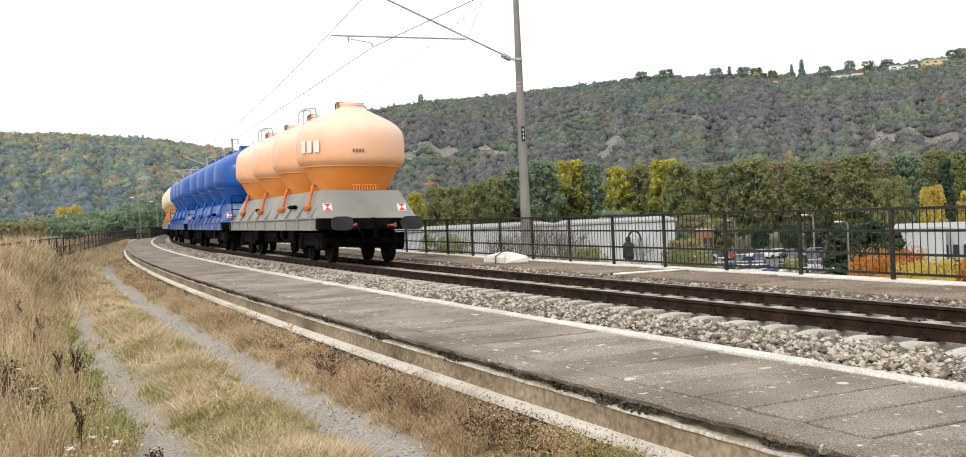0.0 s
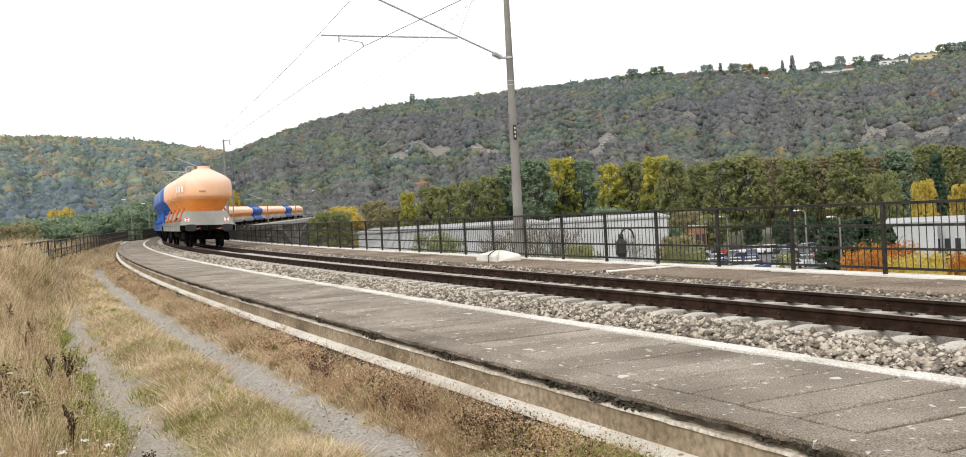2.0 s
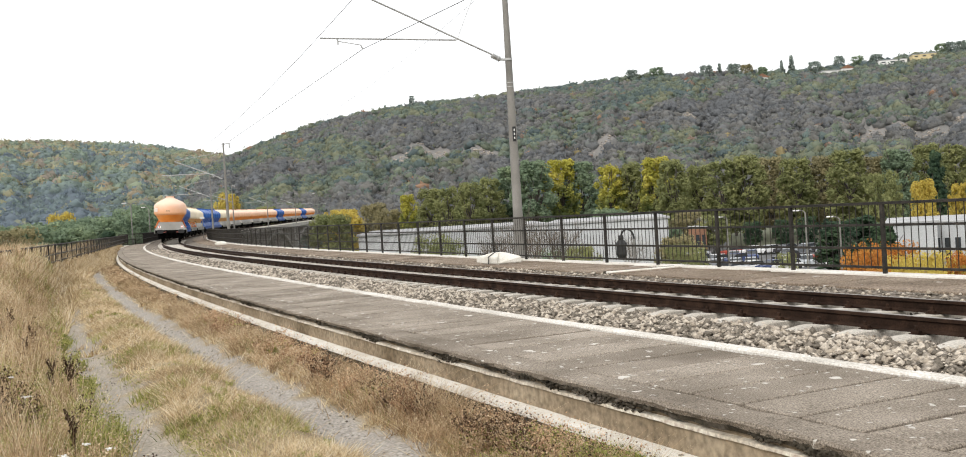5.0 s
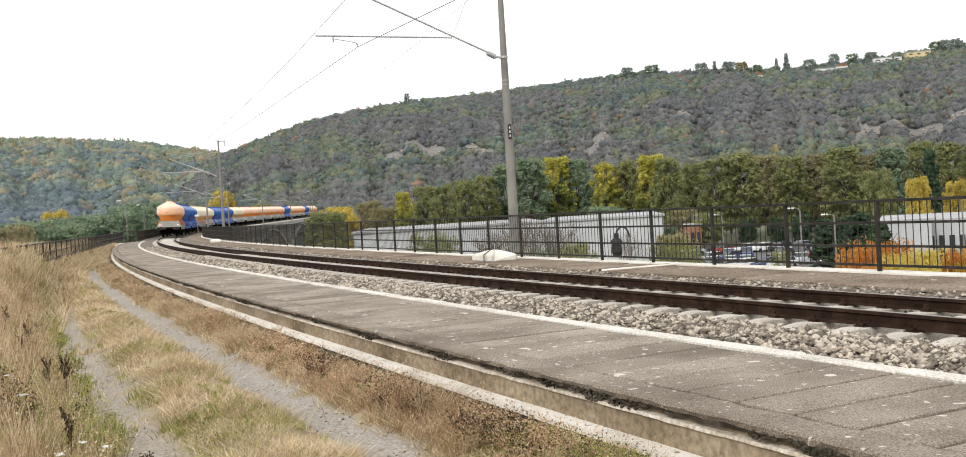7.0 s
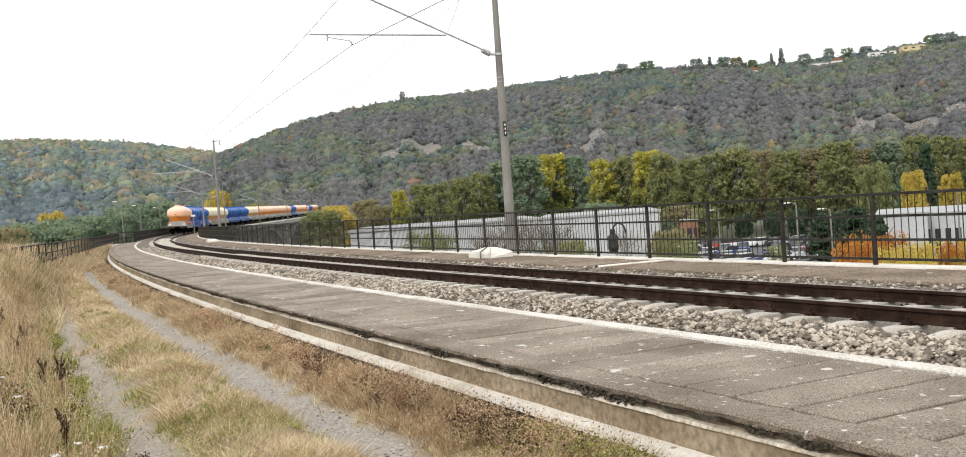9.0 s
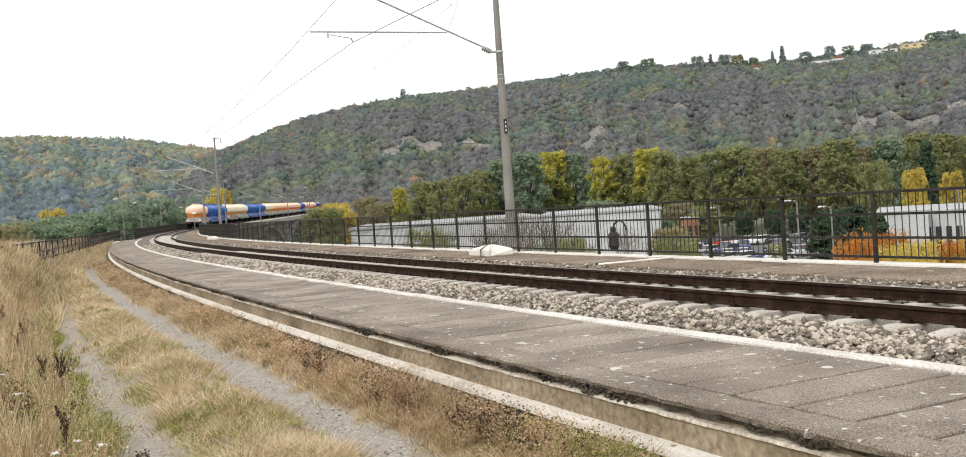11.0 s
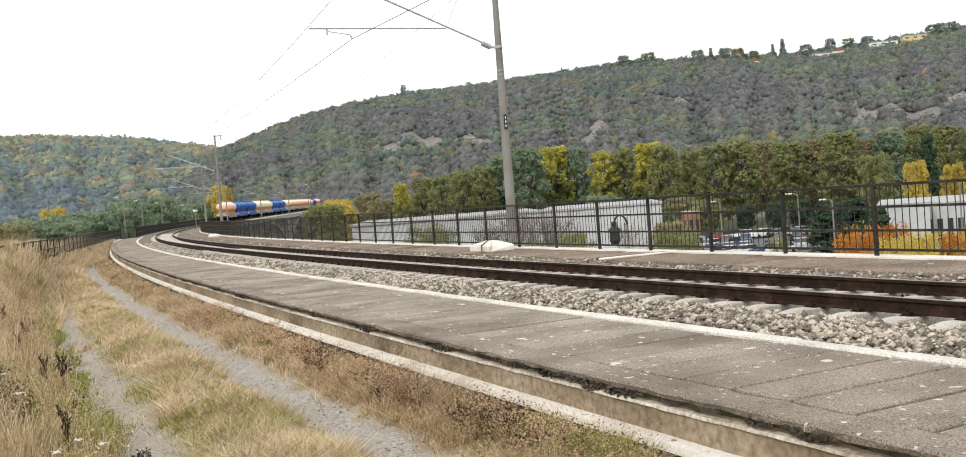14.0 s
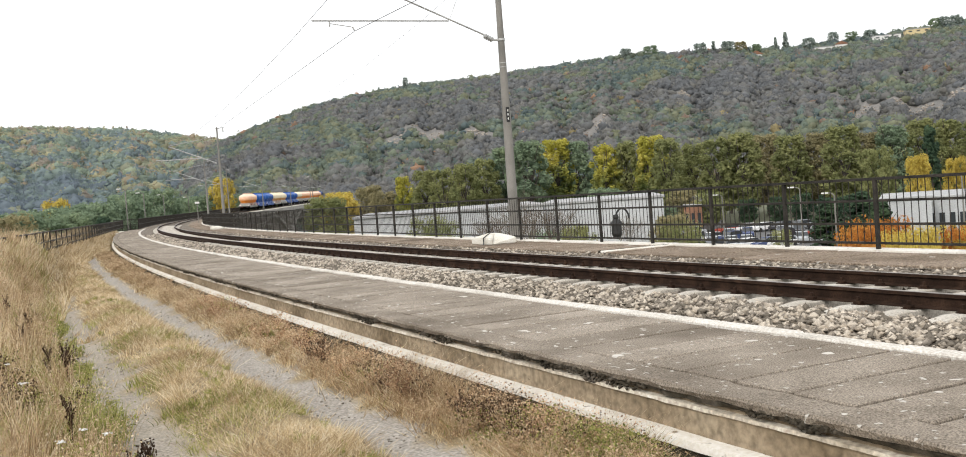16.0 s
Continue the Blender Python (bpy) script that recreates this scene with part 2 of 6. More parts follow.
def rod(bm, a, b, r, seg=8, r2=None):
    a, b = Vector(a), Vector(b)
    d = b - a
    m = Matrix.Translation((a + b) / 2) @ d.to_track_quat("Z", "Y").to_matrix().to_4x4()
    bmesh.ops.create_cone(bm, cap_ends=True, segments=seg, radius1=r, radius2=r if r2 is None else r2, depth=d.length, matrix=m)


def hull_prism(bm, pts, y0, y1):
    """A prism along y from a closed outline of (x, z)."""
    a = [bm.verts.new((x, y0, z)) for x, z in pts]
    b = [bm.verts.new((x, y1, z)) for x, z in pts]
    n = len(pts)
    for i in range(n):
        bm.faces.new((a[i], a[(i + 1) % n], b[(i + 1) % n], b[i]))
    bm.faces.new(a[::-1])
    bm.faces.new(b)
    bmesh.ops.recalc_face_normals(bm, faces=bm.faces[:])


def sweep(name, outline, s0, s1, step, material, cant=0.0, smooth=False, wobble=0.0):
    """A bar of closed outline (lat, z) that follows the track from s0 to s1."""
    n = max(2, int(math.ceil((s1 - s0) / step)) + 1)
    k = len(outline)
    verts, faces = [], []
    for i in range(n):
        s = s0 + (s1 - s0) * i / (n - 1)
        m = on_track(s, cant=cant)
        for j, (lt, z) in enumerate(outline):
            w = wobble * (0.4 * noise.noise(Vector((s * 1.3, j * 3.1, 0.5))) + noise.noise(Vector((s * 7.0, j * 3.1, 2.5))))
            verts.append(m @ Vector((lt + w, 0, z + w * 0.6)))
    for i in range(n - 1):
        for j in range(k):
            a, b = i * k + j, i * k + (j + 1) % k
            faces.append((a, b, b + k, a + k))
    me = bpy.data.meshes.new(name)
    me.from_pydata([tuple(v) for v in verts], [], faces + [tuple(range(k))[::-1], tuple(range((n - 1) * k, n * k))])
    bm = bmesh.new()
    bm.from_mesh(me)
    bmesh.ops.recalc_face_normals(bm, faces=bm.faces[:])
    bm.to_mesh(me)
    bm.free()
    me.materials.append(material)
    if smooth:
        me.polygons.foreach_set("use_smooth", [True] * len(me.polygons))
    return me


def thing(name, label, category, m=None, group="", kind=""):
    ob = new(name)
    ob.empty_display_size = 0.2
    if m is not None:
        ob.matrix_basis = m
    return tagged(ob, label, category, group, kind)


ICO_BM = bmesh.new()
bmesh.ops.create_icosphere(ICO_BM, subdivisions=1, radius=1.0)
ICO_V = np.array([v.co[:] for v in ICO_BM.verts])
ICO_F = np.array([[v.index for v in f.verts] for f in ICO_BM.faces])
ICO_BM.free()
ICO2_BM = bmesh.new()
bmesh.ops.create_icosphere(ICO2_BM, subdivisions=2, radius=1.0)
ICO2_V = np.array([v.co[:] for v in ICO2_BM.verts])
ICO2_F = np.array([[v.index for v in f.verts] for f in ICO2_BM.faces])
ICO2_BM.free()
RNG = np.random.default_rng(7)


def clumps(centres, radii, squash=1.0, jitter=0.25, base=(ICO_V, ICO_F)):
    """Arrays for many uneven lumps."""
    bv, bf = base
    n, k = len(centres), len(bv)
    scale = 1 + jitter * RNG.normal(size=(n, k, 1))
    rot = RNG.uniform(0, 2 * np.pi, n)
    c, s = np.cos(rot)[:, None], np.sin(rot)[:, None]
    v = bv[None] * scale
    x, y = v[..., 0] * c - v[..., 1] * s, v[..., 0] * s + v[..., 1] * c
    v = np.stack([x, y, v[..., 2] * squash], -1) * np.asarray(radii)[:, None, None] + np.asarray(centres)[:, None, :]
    f = (bf[None] + (np.arange(n) * k)[:, None, None]).reshape(-1, 3)
    return v.reshape(-1, 3), f


def leaves(centres, size, flat=0.0, out=None):
    """Arrays for many small turned leaf quads, as bent pairs of triangles."""
    n = len(centres)
    a = RNG.normal(size=(n, 3))
    a[:, 2] *= 1 - flat
    a /= np.linalg.norm(a, axis=1)[:, None]
    if out is not None:
        a = np.cross(out / np.linalg.norm(out, axis=1)[:, None] + RNG.normal(0, 0.3, (n, 3)), a)
        a /= np.linalg.norm(a, axis=1)[:, None]
    b = np.cross(a, RNG.normal(size=(n, 3)) if out is None else out)
    b /= np.linalg.norm(b, axis=1)[:, None]
    sz = (np.asarray(size) * RNG.uniform(0.6, 1.3, n))[:, None]
    bend = np.cross(a, b) * sz * 0.3
    v = np.stack([centres - a * sz, centres - b * sz * 0.6 + bend, centres + a * sz, centres + b * sz * 0.6 + bend], 1).reshape(-1, 3)
    q = np.arange(n)[:, None] * 4
    return v, np.concatenate([q + [0, 1, 2], q + [0, 2, 3]])


def bearing_point(b, d):
    return np.array([d * np.sin(np.radians(b)), d * np.cos(np.radians(b))])

# ---- ground ----
GROUND_Z, VALLEY_Z = -0.56, -9.0


def smooth01(x):
    x = np.clip(x, 0, 1)
    return x * x * (3 - 2 * x)


def ground_height(x, y):
    lat, s = lat_of(x, y), along(x, y)
    brink = -9.6 + 0.055 * np.clip(s, -9, 95)
    shoulder = smooth01((brink - lat) / 13)                      # the bank falls away on the outer side
    inner = smooth01((lat - 3.9) / 11)
    end = smooth01((s - 100) / 14) 
    fall = np.maximum(np.maximum(shoulder, inner), end)
    low = -0.12 * (np.exp(-((lat + 5.25) / 0.4) ** 2) + np.exp(-((lat + 6.8) / 0.4) ** 2)) + 0.07 * np.exp(-((lat + 6.0) / 0.4) ** 2)
    fence_lat = -8.0 + 0.056 * (s - 19)
    rise = (1.05 - 0.25 * smooth01((s - 22) / 38)) * smooth01((fence_lat + 1.15 - lat) / 1.1) * smooth01((s - 2) / 18) * smooth01((-4.35 - lat) / 0.5) - 0.09 * smooth01((lat + 4.55) / 0.25)
    under = -0.5 * smooth01((lat + 4.36) / 0.4) * (1 - inner)
    top = GROUND_Z + low + rise + under
    return top * (1 - fall) + VALLEY_Z * fall


def ground_material():
    m = mat("dry_verge_soil", [(0.15, 0.11, 0.06), (0.28, 0.215, 0.12), (0.38, 0.3, 0.18)], 1.6, 0.95, bump=0.8, detail_scale=28, coords="World")
    n, l = m.node_tree.nodes, m.node_tree.links
    b = n["Principled BSDF"]
    old = b.inputs["Base Color"].links[0].from_socket
    geo = n.new("ShaderNodeNewGeometry")
    flat = n.new("ShaderNodeVectorMath")
    flat.operation = "MULTIPLY"
    flat.inputs[1].default_value = (1, 1, 0)
    l.new(geo.outputs["Position"], flat.inputs[0])
    far = n.new("ShaderNodeVectorMath")
    far.operation = "DISTANCE"
    far.inputs[1].default_value = (CX, CY, 0)
    l.new(flat.outputs[0], far.inputs[0])
    wob = n.new("ShaderNodeTexNoise")
    wob.inputs["Scale"].default_value = 2.2
    wob.inputs["Detail"].default_value = 5
    l.new(geo.outputs["Position"], wob.inputs["Vector"])
    gravel = n.new("ShaderNodeTexNoise")
    gravel.inputs["Scale"].default_value = 38
    gravel.inputs["Detail"].default_value = 5
    l.new(geo.outputs["Position"], gravel.inputs["Vector"])
    gr = n.new("ShaderNodeValToRGB")
    gr.color_ramp.elements[0].position, gr.color_ramp.elements[1].position = 0.32, 0.7
    gr.color_ramp.elements[0].color, gr.color_ramp.elements[1].color = (0.17, 0.152, 0.128, 1), (0.45, 0.41, 0.36, 1)
    l.new(gravel.outputs["Fac"], gr.inputs["Fac"])
    col = old
    for centre, half, amount in ((5.27, 0.27, 1.0), (6.8, 0.26, 0.75)):
        d = n.new("ShaderNodeMath")
        d.operation = "SUBTRACT"
        l.new(far.outputs["Value"], d.inputs[0])
        d.inputs[1].default_value = RADIUS + centre
        ab = n.new("ShaderNodeMath")
        ab.operation = "ABSOLUTE"
        l.new(d.outputs[0], ab.inputs[0])
        ad = n.new("ShaderNodeMath")
        ad.operation = "MULTIPLY_ADD"
        l.new(wob.outputs["Fac"], ad.inputs[0])
        ad.inputs[1].default_value = 0.75
        l.new(ab.outputs[0], ad.inputs[2])
        mr = n.new("ShaderNodeMapRange")
        mr.inputs["From Min"].default_value = half + 0.46
        mr.inputs["From Max"].default_value = half + 0.26
        mr.inputs["To Max"].default_value = amount
        l.new(ad.outputs[0], mr.inputs["Value"])
        mx = n.new("ShaderNodeMix")
        mx.data_type = "RGBA"
        l.new(mr.outputs["Result"], mx.inputs["Factor"])
        l.new(col, mx.inputs["A"])
        l.new(gr.outputs["Color"], mx.inputs["B"])
        col = mx.outputs["Result"]
    # the valley floor is rough meadow and yards
    sep = n.new("ShaderNodeSeparateXYZ")
    l.new(geo.outputs["Position"], sep.inputs[0])
    mr = n.new("ShaderNodeMapRange")
    mr.inputs["From Min"].default_value = -1.5
    mr.inputs["From Max"].default_value = -4.0
    l.new(sep.outputs["Z"], mr.inputs["Value"])
    mx = n.new("ShaderNodeMix")
    mx.data_type = "RGBA"
    l.new(mr.outputs["Result"], mx.inputs["Factor"])
    l.new(col, mx.inputs["A"])
    mx.inputs["B"].default_value = (0.1, 0.105, 0.06, 1)
    l.new(mx.outputs["Result"], b.inputs["Base Color"])
    return m


def build_ground():
    ang = np.radians(np.concatenate([np.arange(-180, -42, 6.0), np.arange(-42, 42, 0.45), np.arange(42, 180, 6.0)]))
    rad = np.concatenate([[0.0], np.geomspace(1.2, 130, 190), np.geomspace(140, 4200, 40)])
    A, D = np.meshgrid(ang, rad, indexing="ij")
    X, Y = D * np.sin(A), D * np.cos(A)
    Z = ground_height(X, Y)
    near = (D < 120) & (Z > -1.2)
    bump = np.array([noise.noise(Vector((x * 0.8, y * 0.8, 0))) * 0.05 + noise.noise(Vector((x * 3.1, y * 3.1, 4))) * 0.02 for x, y in zip(X[near], Y[near])])
    Z[near] += bump
    na, nr = A.shape
    i, j = np.meshgrid(np.arange(na), np.arange(nr - 1), indexing="ij")
    i2 = (i + 1) % na
    F = np.stack([i * nr + j, i * nr + j + 1, i2 * nr + j + 1, i2 * nr + j], -1).reshape(-1, 4)[:, ::-1]
    me = soup("ground", np.stack([X, Y, Z], -1).reshape(-1, 3), F, ground_material(), True)
    tagged(link("ground", me), "dry grassy embankment with two gravel wheel tracks above a valley", "ground", kind="structure")


build_ground()

# ---- deck, kerbs, retaining wall ----
DECK_Z = -0.15


def slab_run(owner, lat0, lat1, z, s0, s1, length, thick, material, gap=0.05):
    """Single slabs laid across a walk, each an object of its own."""
    meshes = {}
    n = int((s1 - s0) / length)
    for i in range(n):
        s = s0 + (i + 0.5) * length
        v = i % 5
        if v not in meshes:
            bm = bmesh.new()
            r = random.Random(v)
            box(bm, (0, 0, -thick / 2), (lat1 - lat0 - 0.004, length - gap, thick), 0.008)
            for vert in bm.verts:
                vert.co.z += r.uniform(-0.003, 0.003)
            me = bpy.data.meshes.new("slab")
            bm.to_mesh(me)
            bm.free()
            me.materials.append(material)
            meshes[v] = me
        ob = new("slab", meshes[v])
        ob.parent = owner
        ob.matrix_basis = on_track(s, (lat0 + lat1) / 2, 0, 0) @ pose(0, 0, z + random.uniform(-0.005, 0.005), random.uniform(-0.25, 0.25), random.uniform(-0.15, 0.15), random.uniform(-0.2, 0.2))


wall = tagged(link("retaining_wall", sweep("retaining_wall", [(-3.92, DECK_Z - 0.05), (-3.925, -0.275), (-3.955, -0.285), (-3.965, -1.3), (-2.1, -1.3), (-2.1, DECK_Z - 0.1)], -14, 94, 0.5, M_WALL, wobble=0.006)),
              "stained concrete retaining wall with a horizontal rib below the deck edge", "retaining wall", kind="structure")
link("rib", sweep("rib", [(-3.9, -0.262), (-3.972, -0.27), (-3.976, -0.292), (-3.9, -0.3)], -14, 94, 0.12, M_RIB, wobble=0.006), None, wall, "pale worn concrete rib")
link("ledge", sweep("ledge", [(-3.9, -0.455), (-4.08, -0.46), (-4.09, -0.51), (-3.9, -0.52)], -14, 90, 0.12, M_LEDGE, wobble=0.005), None, wall, "pale concrete ledge")
# footing coloured dark to stand for the shade below the ledge
link("footing", sweep("footing", [(-3.9, -0.52), (-4.05, -0.52), (-4.05, -1.2), (-3.9, -1.2)], -14, 90, 1.0, M_DARK_EDGE), None, wall, "dark footing, ledge shade in its colour")
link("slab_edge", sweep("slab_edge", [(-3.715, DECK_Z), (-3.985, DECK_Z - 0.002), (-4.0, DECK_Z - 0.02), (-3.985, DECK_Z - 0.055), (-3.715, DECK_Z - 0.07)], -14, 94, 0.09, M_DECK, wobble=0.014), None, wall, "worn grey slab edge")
# dark strip: moss together with the painted shade of the slab overhang
link("drip_edge", sweep("drip_edge", [(-3.9, DECK_Z - 0.05), (-3.975, DECK_Z - 0.05), (-3.955, DECK_Z - 0.09), (-3.9, DECK_Z - 0.1)], -14, 94, 0.05, M_DARK_EDGE, wobble=0.02), None, wall, "black drip edge, moss and overhang shade in its colour")

bm = bmesh.new()
box(bm, (0, 0, 0), (0.42, 0.5, 0.62), 0.03, on_track(90.3, -4.06, -0.42, 0))
part("end_block", bm, M_LEDGE, wall, "pale concrete block closing the wall")
bm = bmesh.new()
box(bm, (0, 0, 0), (0.24, 0.3, 0.5), 0.03, on_track(86.4, -4.3, -0.42, 0) @ pose(0, 0, 0, 0, 14, 8))
part("end_block", bm, M_LEDGE, wall, "broken pale concrete block leaning on the ledge")


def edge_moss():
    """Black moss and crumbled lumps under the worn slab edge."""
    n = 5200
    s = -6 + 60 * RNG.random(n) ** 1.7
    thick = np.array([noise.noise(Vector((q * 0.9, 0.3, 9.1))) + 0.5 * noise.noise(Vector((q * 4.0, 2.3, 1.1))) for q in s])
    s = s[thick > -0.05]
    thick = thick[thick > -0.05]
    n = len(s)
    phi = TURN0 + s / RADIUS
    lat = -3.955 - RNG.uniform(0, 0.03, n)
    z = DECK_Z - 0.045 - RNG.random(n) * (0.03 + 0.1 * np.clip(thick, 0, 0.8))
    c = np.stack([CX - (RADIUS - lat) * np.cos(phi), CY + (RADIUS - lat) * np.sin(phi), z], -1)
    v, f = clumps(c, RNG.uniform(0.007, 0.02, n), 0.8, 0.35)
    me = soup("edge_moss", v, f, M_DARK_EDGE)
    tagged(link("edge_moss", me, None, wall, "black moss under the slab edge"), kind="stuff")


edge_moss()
kerb_near = thing("kerb", "pale concrete kerb between the ballast and the outer walk", "kerb", kind="structure")
bm = bmesh.new()
box(bm, (0, 0, 0), (0.16, 0.99, 0.24), 0.012)
KERB_MESH = bpy.data.meshes.new("kerbstone")
bm.to_mesh(KERB_MESH)
bm.free()
KERB_MESH.materials.append(M_KERB)
for i in range(110):
    ob = new("kerbstone", KERB_MESH)
    ob.parent = kerb_near
    ob.matrix_basis = on_track(-12 + i, -2.2, 0, 0) @ pose(random.uniform(-0.006, 0.006), 0, DECK_Z - 0.1 + random.uniform(-0.004, 0.004), 0, 0, random.uniform(-0.2, 0.2))

walk_outer = thing("outer_walk", "grey weathered concrete slab walk with lichen spots", "walkway", kind="structure")
slab_run(walk_outer, -3.685, -2.285, DECK_Z, -12, 98, 0.5, 0.1, M_DECK, 0.032)
link("walk_bed", sweep("walk_bed", [(-3.75, -0.27), (-2.0, -0.27), (-2.0, -0.9), (-3.75, -0.9)], -14, 500, 3, M_DARK_EDGE), None, walk_outer)
link("bridge_walk", sweep("bridge_walk", [(-3.0, DECK_Z), (-2.28, DECK_Z), (-2.28, -0.4), (-3.0, -0.4)], 98, 500, 4, M_DECK), None, walk_outer)

INNER_Z, FENCE_LAT = -0.09, 3.55
walk_inner = thing("inner_walk", "brownish concrete slab walk beside the railing", "walkway", kind="structure")
slab_run(walk_inner, 2.05, 3.4, INNER_Z - 0.02, -12, 98, 0.8, 0.1, M_DECK_FAR)
link("edge_beam", sweep("edge_beam", [(3.4, INNER_Z), (3.75, INNER_Z), (3.75, -0.6), (3.4, -0.6)], -14, 500, 2, M_LEDGE, wobble=0.004), None, walk_inner, "pale concrete edge beam")
link("walk_bed", sweep("walk_bed", [(1.95, -0.25), (3.42, -0.25), (3.42, -0.7), (1.95, -0.7)], -14, 500, 3, M_WALL), None, walk_inner)
link("bridge_walk", sweep("bridge_walk", [(2.05, INNER_Z - 0.02), (3.4, INNER_Z - 0.02), (3.4, -0.3), (2.05, -0.3)], 98, 500, 4, M_DECK_FAR), None, walk_inner)

bm = bmesh.new()
box(bm, (0, 0, 0), (1.42, 0.13, 0.04), 0.01, on_track(5.9, 2.72, INNER_Z - 0.012, 0) @ pose(0, 0, 0, 0, 0, -8))
part("expansion_joint", bm, M_LEDGE, walk_inner, "pale transverse joint strip")
bm = bmesh.new()
box(bm, (0, 0, 0), (1.42, 0.05, 0.045), 0.005, on_track(6.02, 2.72, INNER_Z - 0.013, 0) @ pose(0, 0, 0, 0, 0, -8))
part("joint_gap", bm, M_DARK_EDGE, walk_inner, "dark joint beside the strip")

# ---- ballast, sleepers, rails ----
bed = tagged(link("ballast_bed", sweep("ballast_bed", [(-2.12, -0.255), (-1.75, -0.222), (-1.2, -0.205), (-0.9, -0.25), (0.9, -0.245), (1.15, -0.22), (1.6, -0.14), (2.06, -0.062), (2.06, -0.8), (-2.12, -0.8)], -14, 500, 1.0, M_BED, CANT)),
             "grey crushed stone ballast under the track", "ballast", kind="structure")


def ballast_stones():
    n1, n2 = 21000, 9000
    s = np.concatenate([RNG.uniform(-8, 14, n1), 14 + 50 * RNG.beta(1.0, 1.7, n2)])
    side = RNG.random(n1 + n2)
    lat = np.where(side < 0.62, RNG.uniform(-2.12, -1.0, n1 + n2), np.where(side < 0.85, RNG.uniform(-1.0, 0.9, n1 + n2), RNG.uniform(0.9, 2.02, n1 + n2)))
    r = (0.017 + 0.033 * RNG.random(n1 + n2) ** 1.5) * np.where(s > 14, 1.25, 1.0)
    z = np.interp(lat, [-2.12, -1.75, -1.25, -0.86, -0.7, 1.15, 1.6, 2.06], [-0.25, -0.21, -0.192, -0.212, -0.262, -0.2, -0.135, -0.06]) + RNG.uniform(-0.008, 0.02, n1 + n2)
    phi = TURN0 + s / RADIUS
    ca = radians(CANT)
    L, Z = lat * math.cos(ca) + z * math.sin(ca), -lat * math.sin(ca) + z * math.cos(ca)
    c = np.stack([CX - (RADIUS - L) * np.cos(phi), CY + (RADIUS - L) * np.sin(phi), Z + np.array([climb(q)[0] for q in s])], -1)
    oct_v = np.array([(1, 0, 0), (-1, 0, 0), (0, 1, 0), (0, -1, 0), (0, 0, 1), (0, 0, -1), (0.62, 0.62, 0.5), (-0.62, 0.6, -0.5)])
    hull = bmesh.new()
    for v in oct_v:
        hull.verts.new(v)
    bmesh.ops.convex_hull(hull, input=hull.verts[:])
    bmesh.ops.triangulate(hull, faces=hull.faces[:])
    hull.verts.index_update()
    f = np.array([[v.index for v in q.verts] for q in hull.faces])
    hull.free()
    inside = np.abs(lat) < 0.86
    v, g = clumps(c[~inside], r[~inside], 0.66, 0.4, (oct_v, f))
    tagged(link("ballast_stones", soup("ballast_stones", v, g, M_STONE)), "loose angular pale grey ballast stones along the rails", "gravel", kind="stuff")
    v, g = clumps(c[inside], r[inside], 0.66, 0.4, (oct_v, f))
    tagged(link("rusty_ballast", soup("rusty_ballast", v, g, M_STONE_BROWN)), "darker brown ballast stones between the rails", "gravel", kind="stuff")


ballast_stones()

track = thing("railway_track", "single railway track with rusty rails on concrete sleepers", "railway track", kind="structure")


def sleeper_mesh():
    bm = bmesh.new()
    hull_prism(bm, [(-1.24, -0.22), (-1.2, -0.175), (-1.0, -0.142), (-0.5, -0.142), (-0.3, -0.158), (0.3, -0.158), (0.5, -0.142), (1.0, -0.142), (1.2, -0.175), (1.24, -0.22), (1.24, -0.36), (-1.24, -0.36)], -0.09, 0.09)
    bmesh.ops.bevel(bm, geom=bm.edges[:], offset=0.012, segments=1, affect="EDGES")
    me = bpy.data.meshes.new("sleeper")
    bm.to_mesh(me)
    bm.free()
    me.materials.append(M_SLEEPER)
    return me


def clip_mesh():
    """The rail fastenings of one sleeper: ribbed plates, clamps and bolts."""
    bm = bmesh.new()
    for rail in (-0.7525, 0.7525):
        box(bm, (rail, 0, -0.137), (0.24, 0.13, 0.012), 0.003)
        for side in (-1, 1):
            box(bm, (rail + side * 0.095, 0, -0.118), (0.05, 0.08, 0.028), 0.005)
            rod(bm, (rail + side * 0.1, 0, -0.11), (rail + side * 0.1, 0, -0.068), 0.018, 6)
    me = bpy.data.meshes.new("fastening")
    bm.to_mesh(me)
    bm.free()
    me.materials.append(M_RUST)
    return me


SLEEPER, FASTENING = sleeper_mesh(), clip_mesh()
for i in range(220):
    m = on_track(-8.95 + 0.556 * i) @ pose(0, 0, random.uniform(-0.004, 0.004) - (0.045 if i > 75 else 0.0), 0, 0, random.uniform(-0.6, 0.6))
    for name, me in (("sleeper", SLEEPER), ("fastening", FASTENING)):
        if name == "fastening" and i > 140:
            continue
        ob = new(name, me)
        ob.parent = track
        ob.matrix_basis = m
RAIL = [(-0.034, 0.0), (-0.034, -0.03), (-0.01, -0.04), (-0.008, -0.105), (-0.065, -0.122), (-0.065, -0.132), (0.065, -0.132), (0.065, -0.122), (0.008, -0.105), (0.01, -0.04), (0.034, -0.03), (0.034, 0.0)]
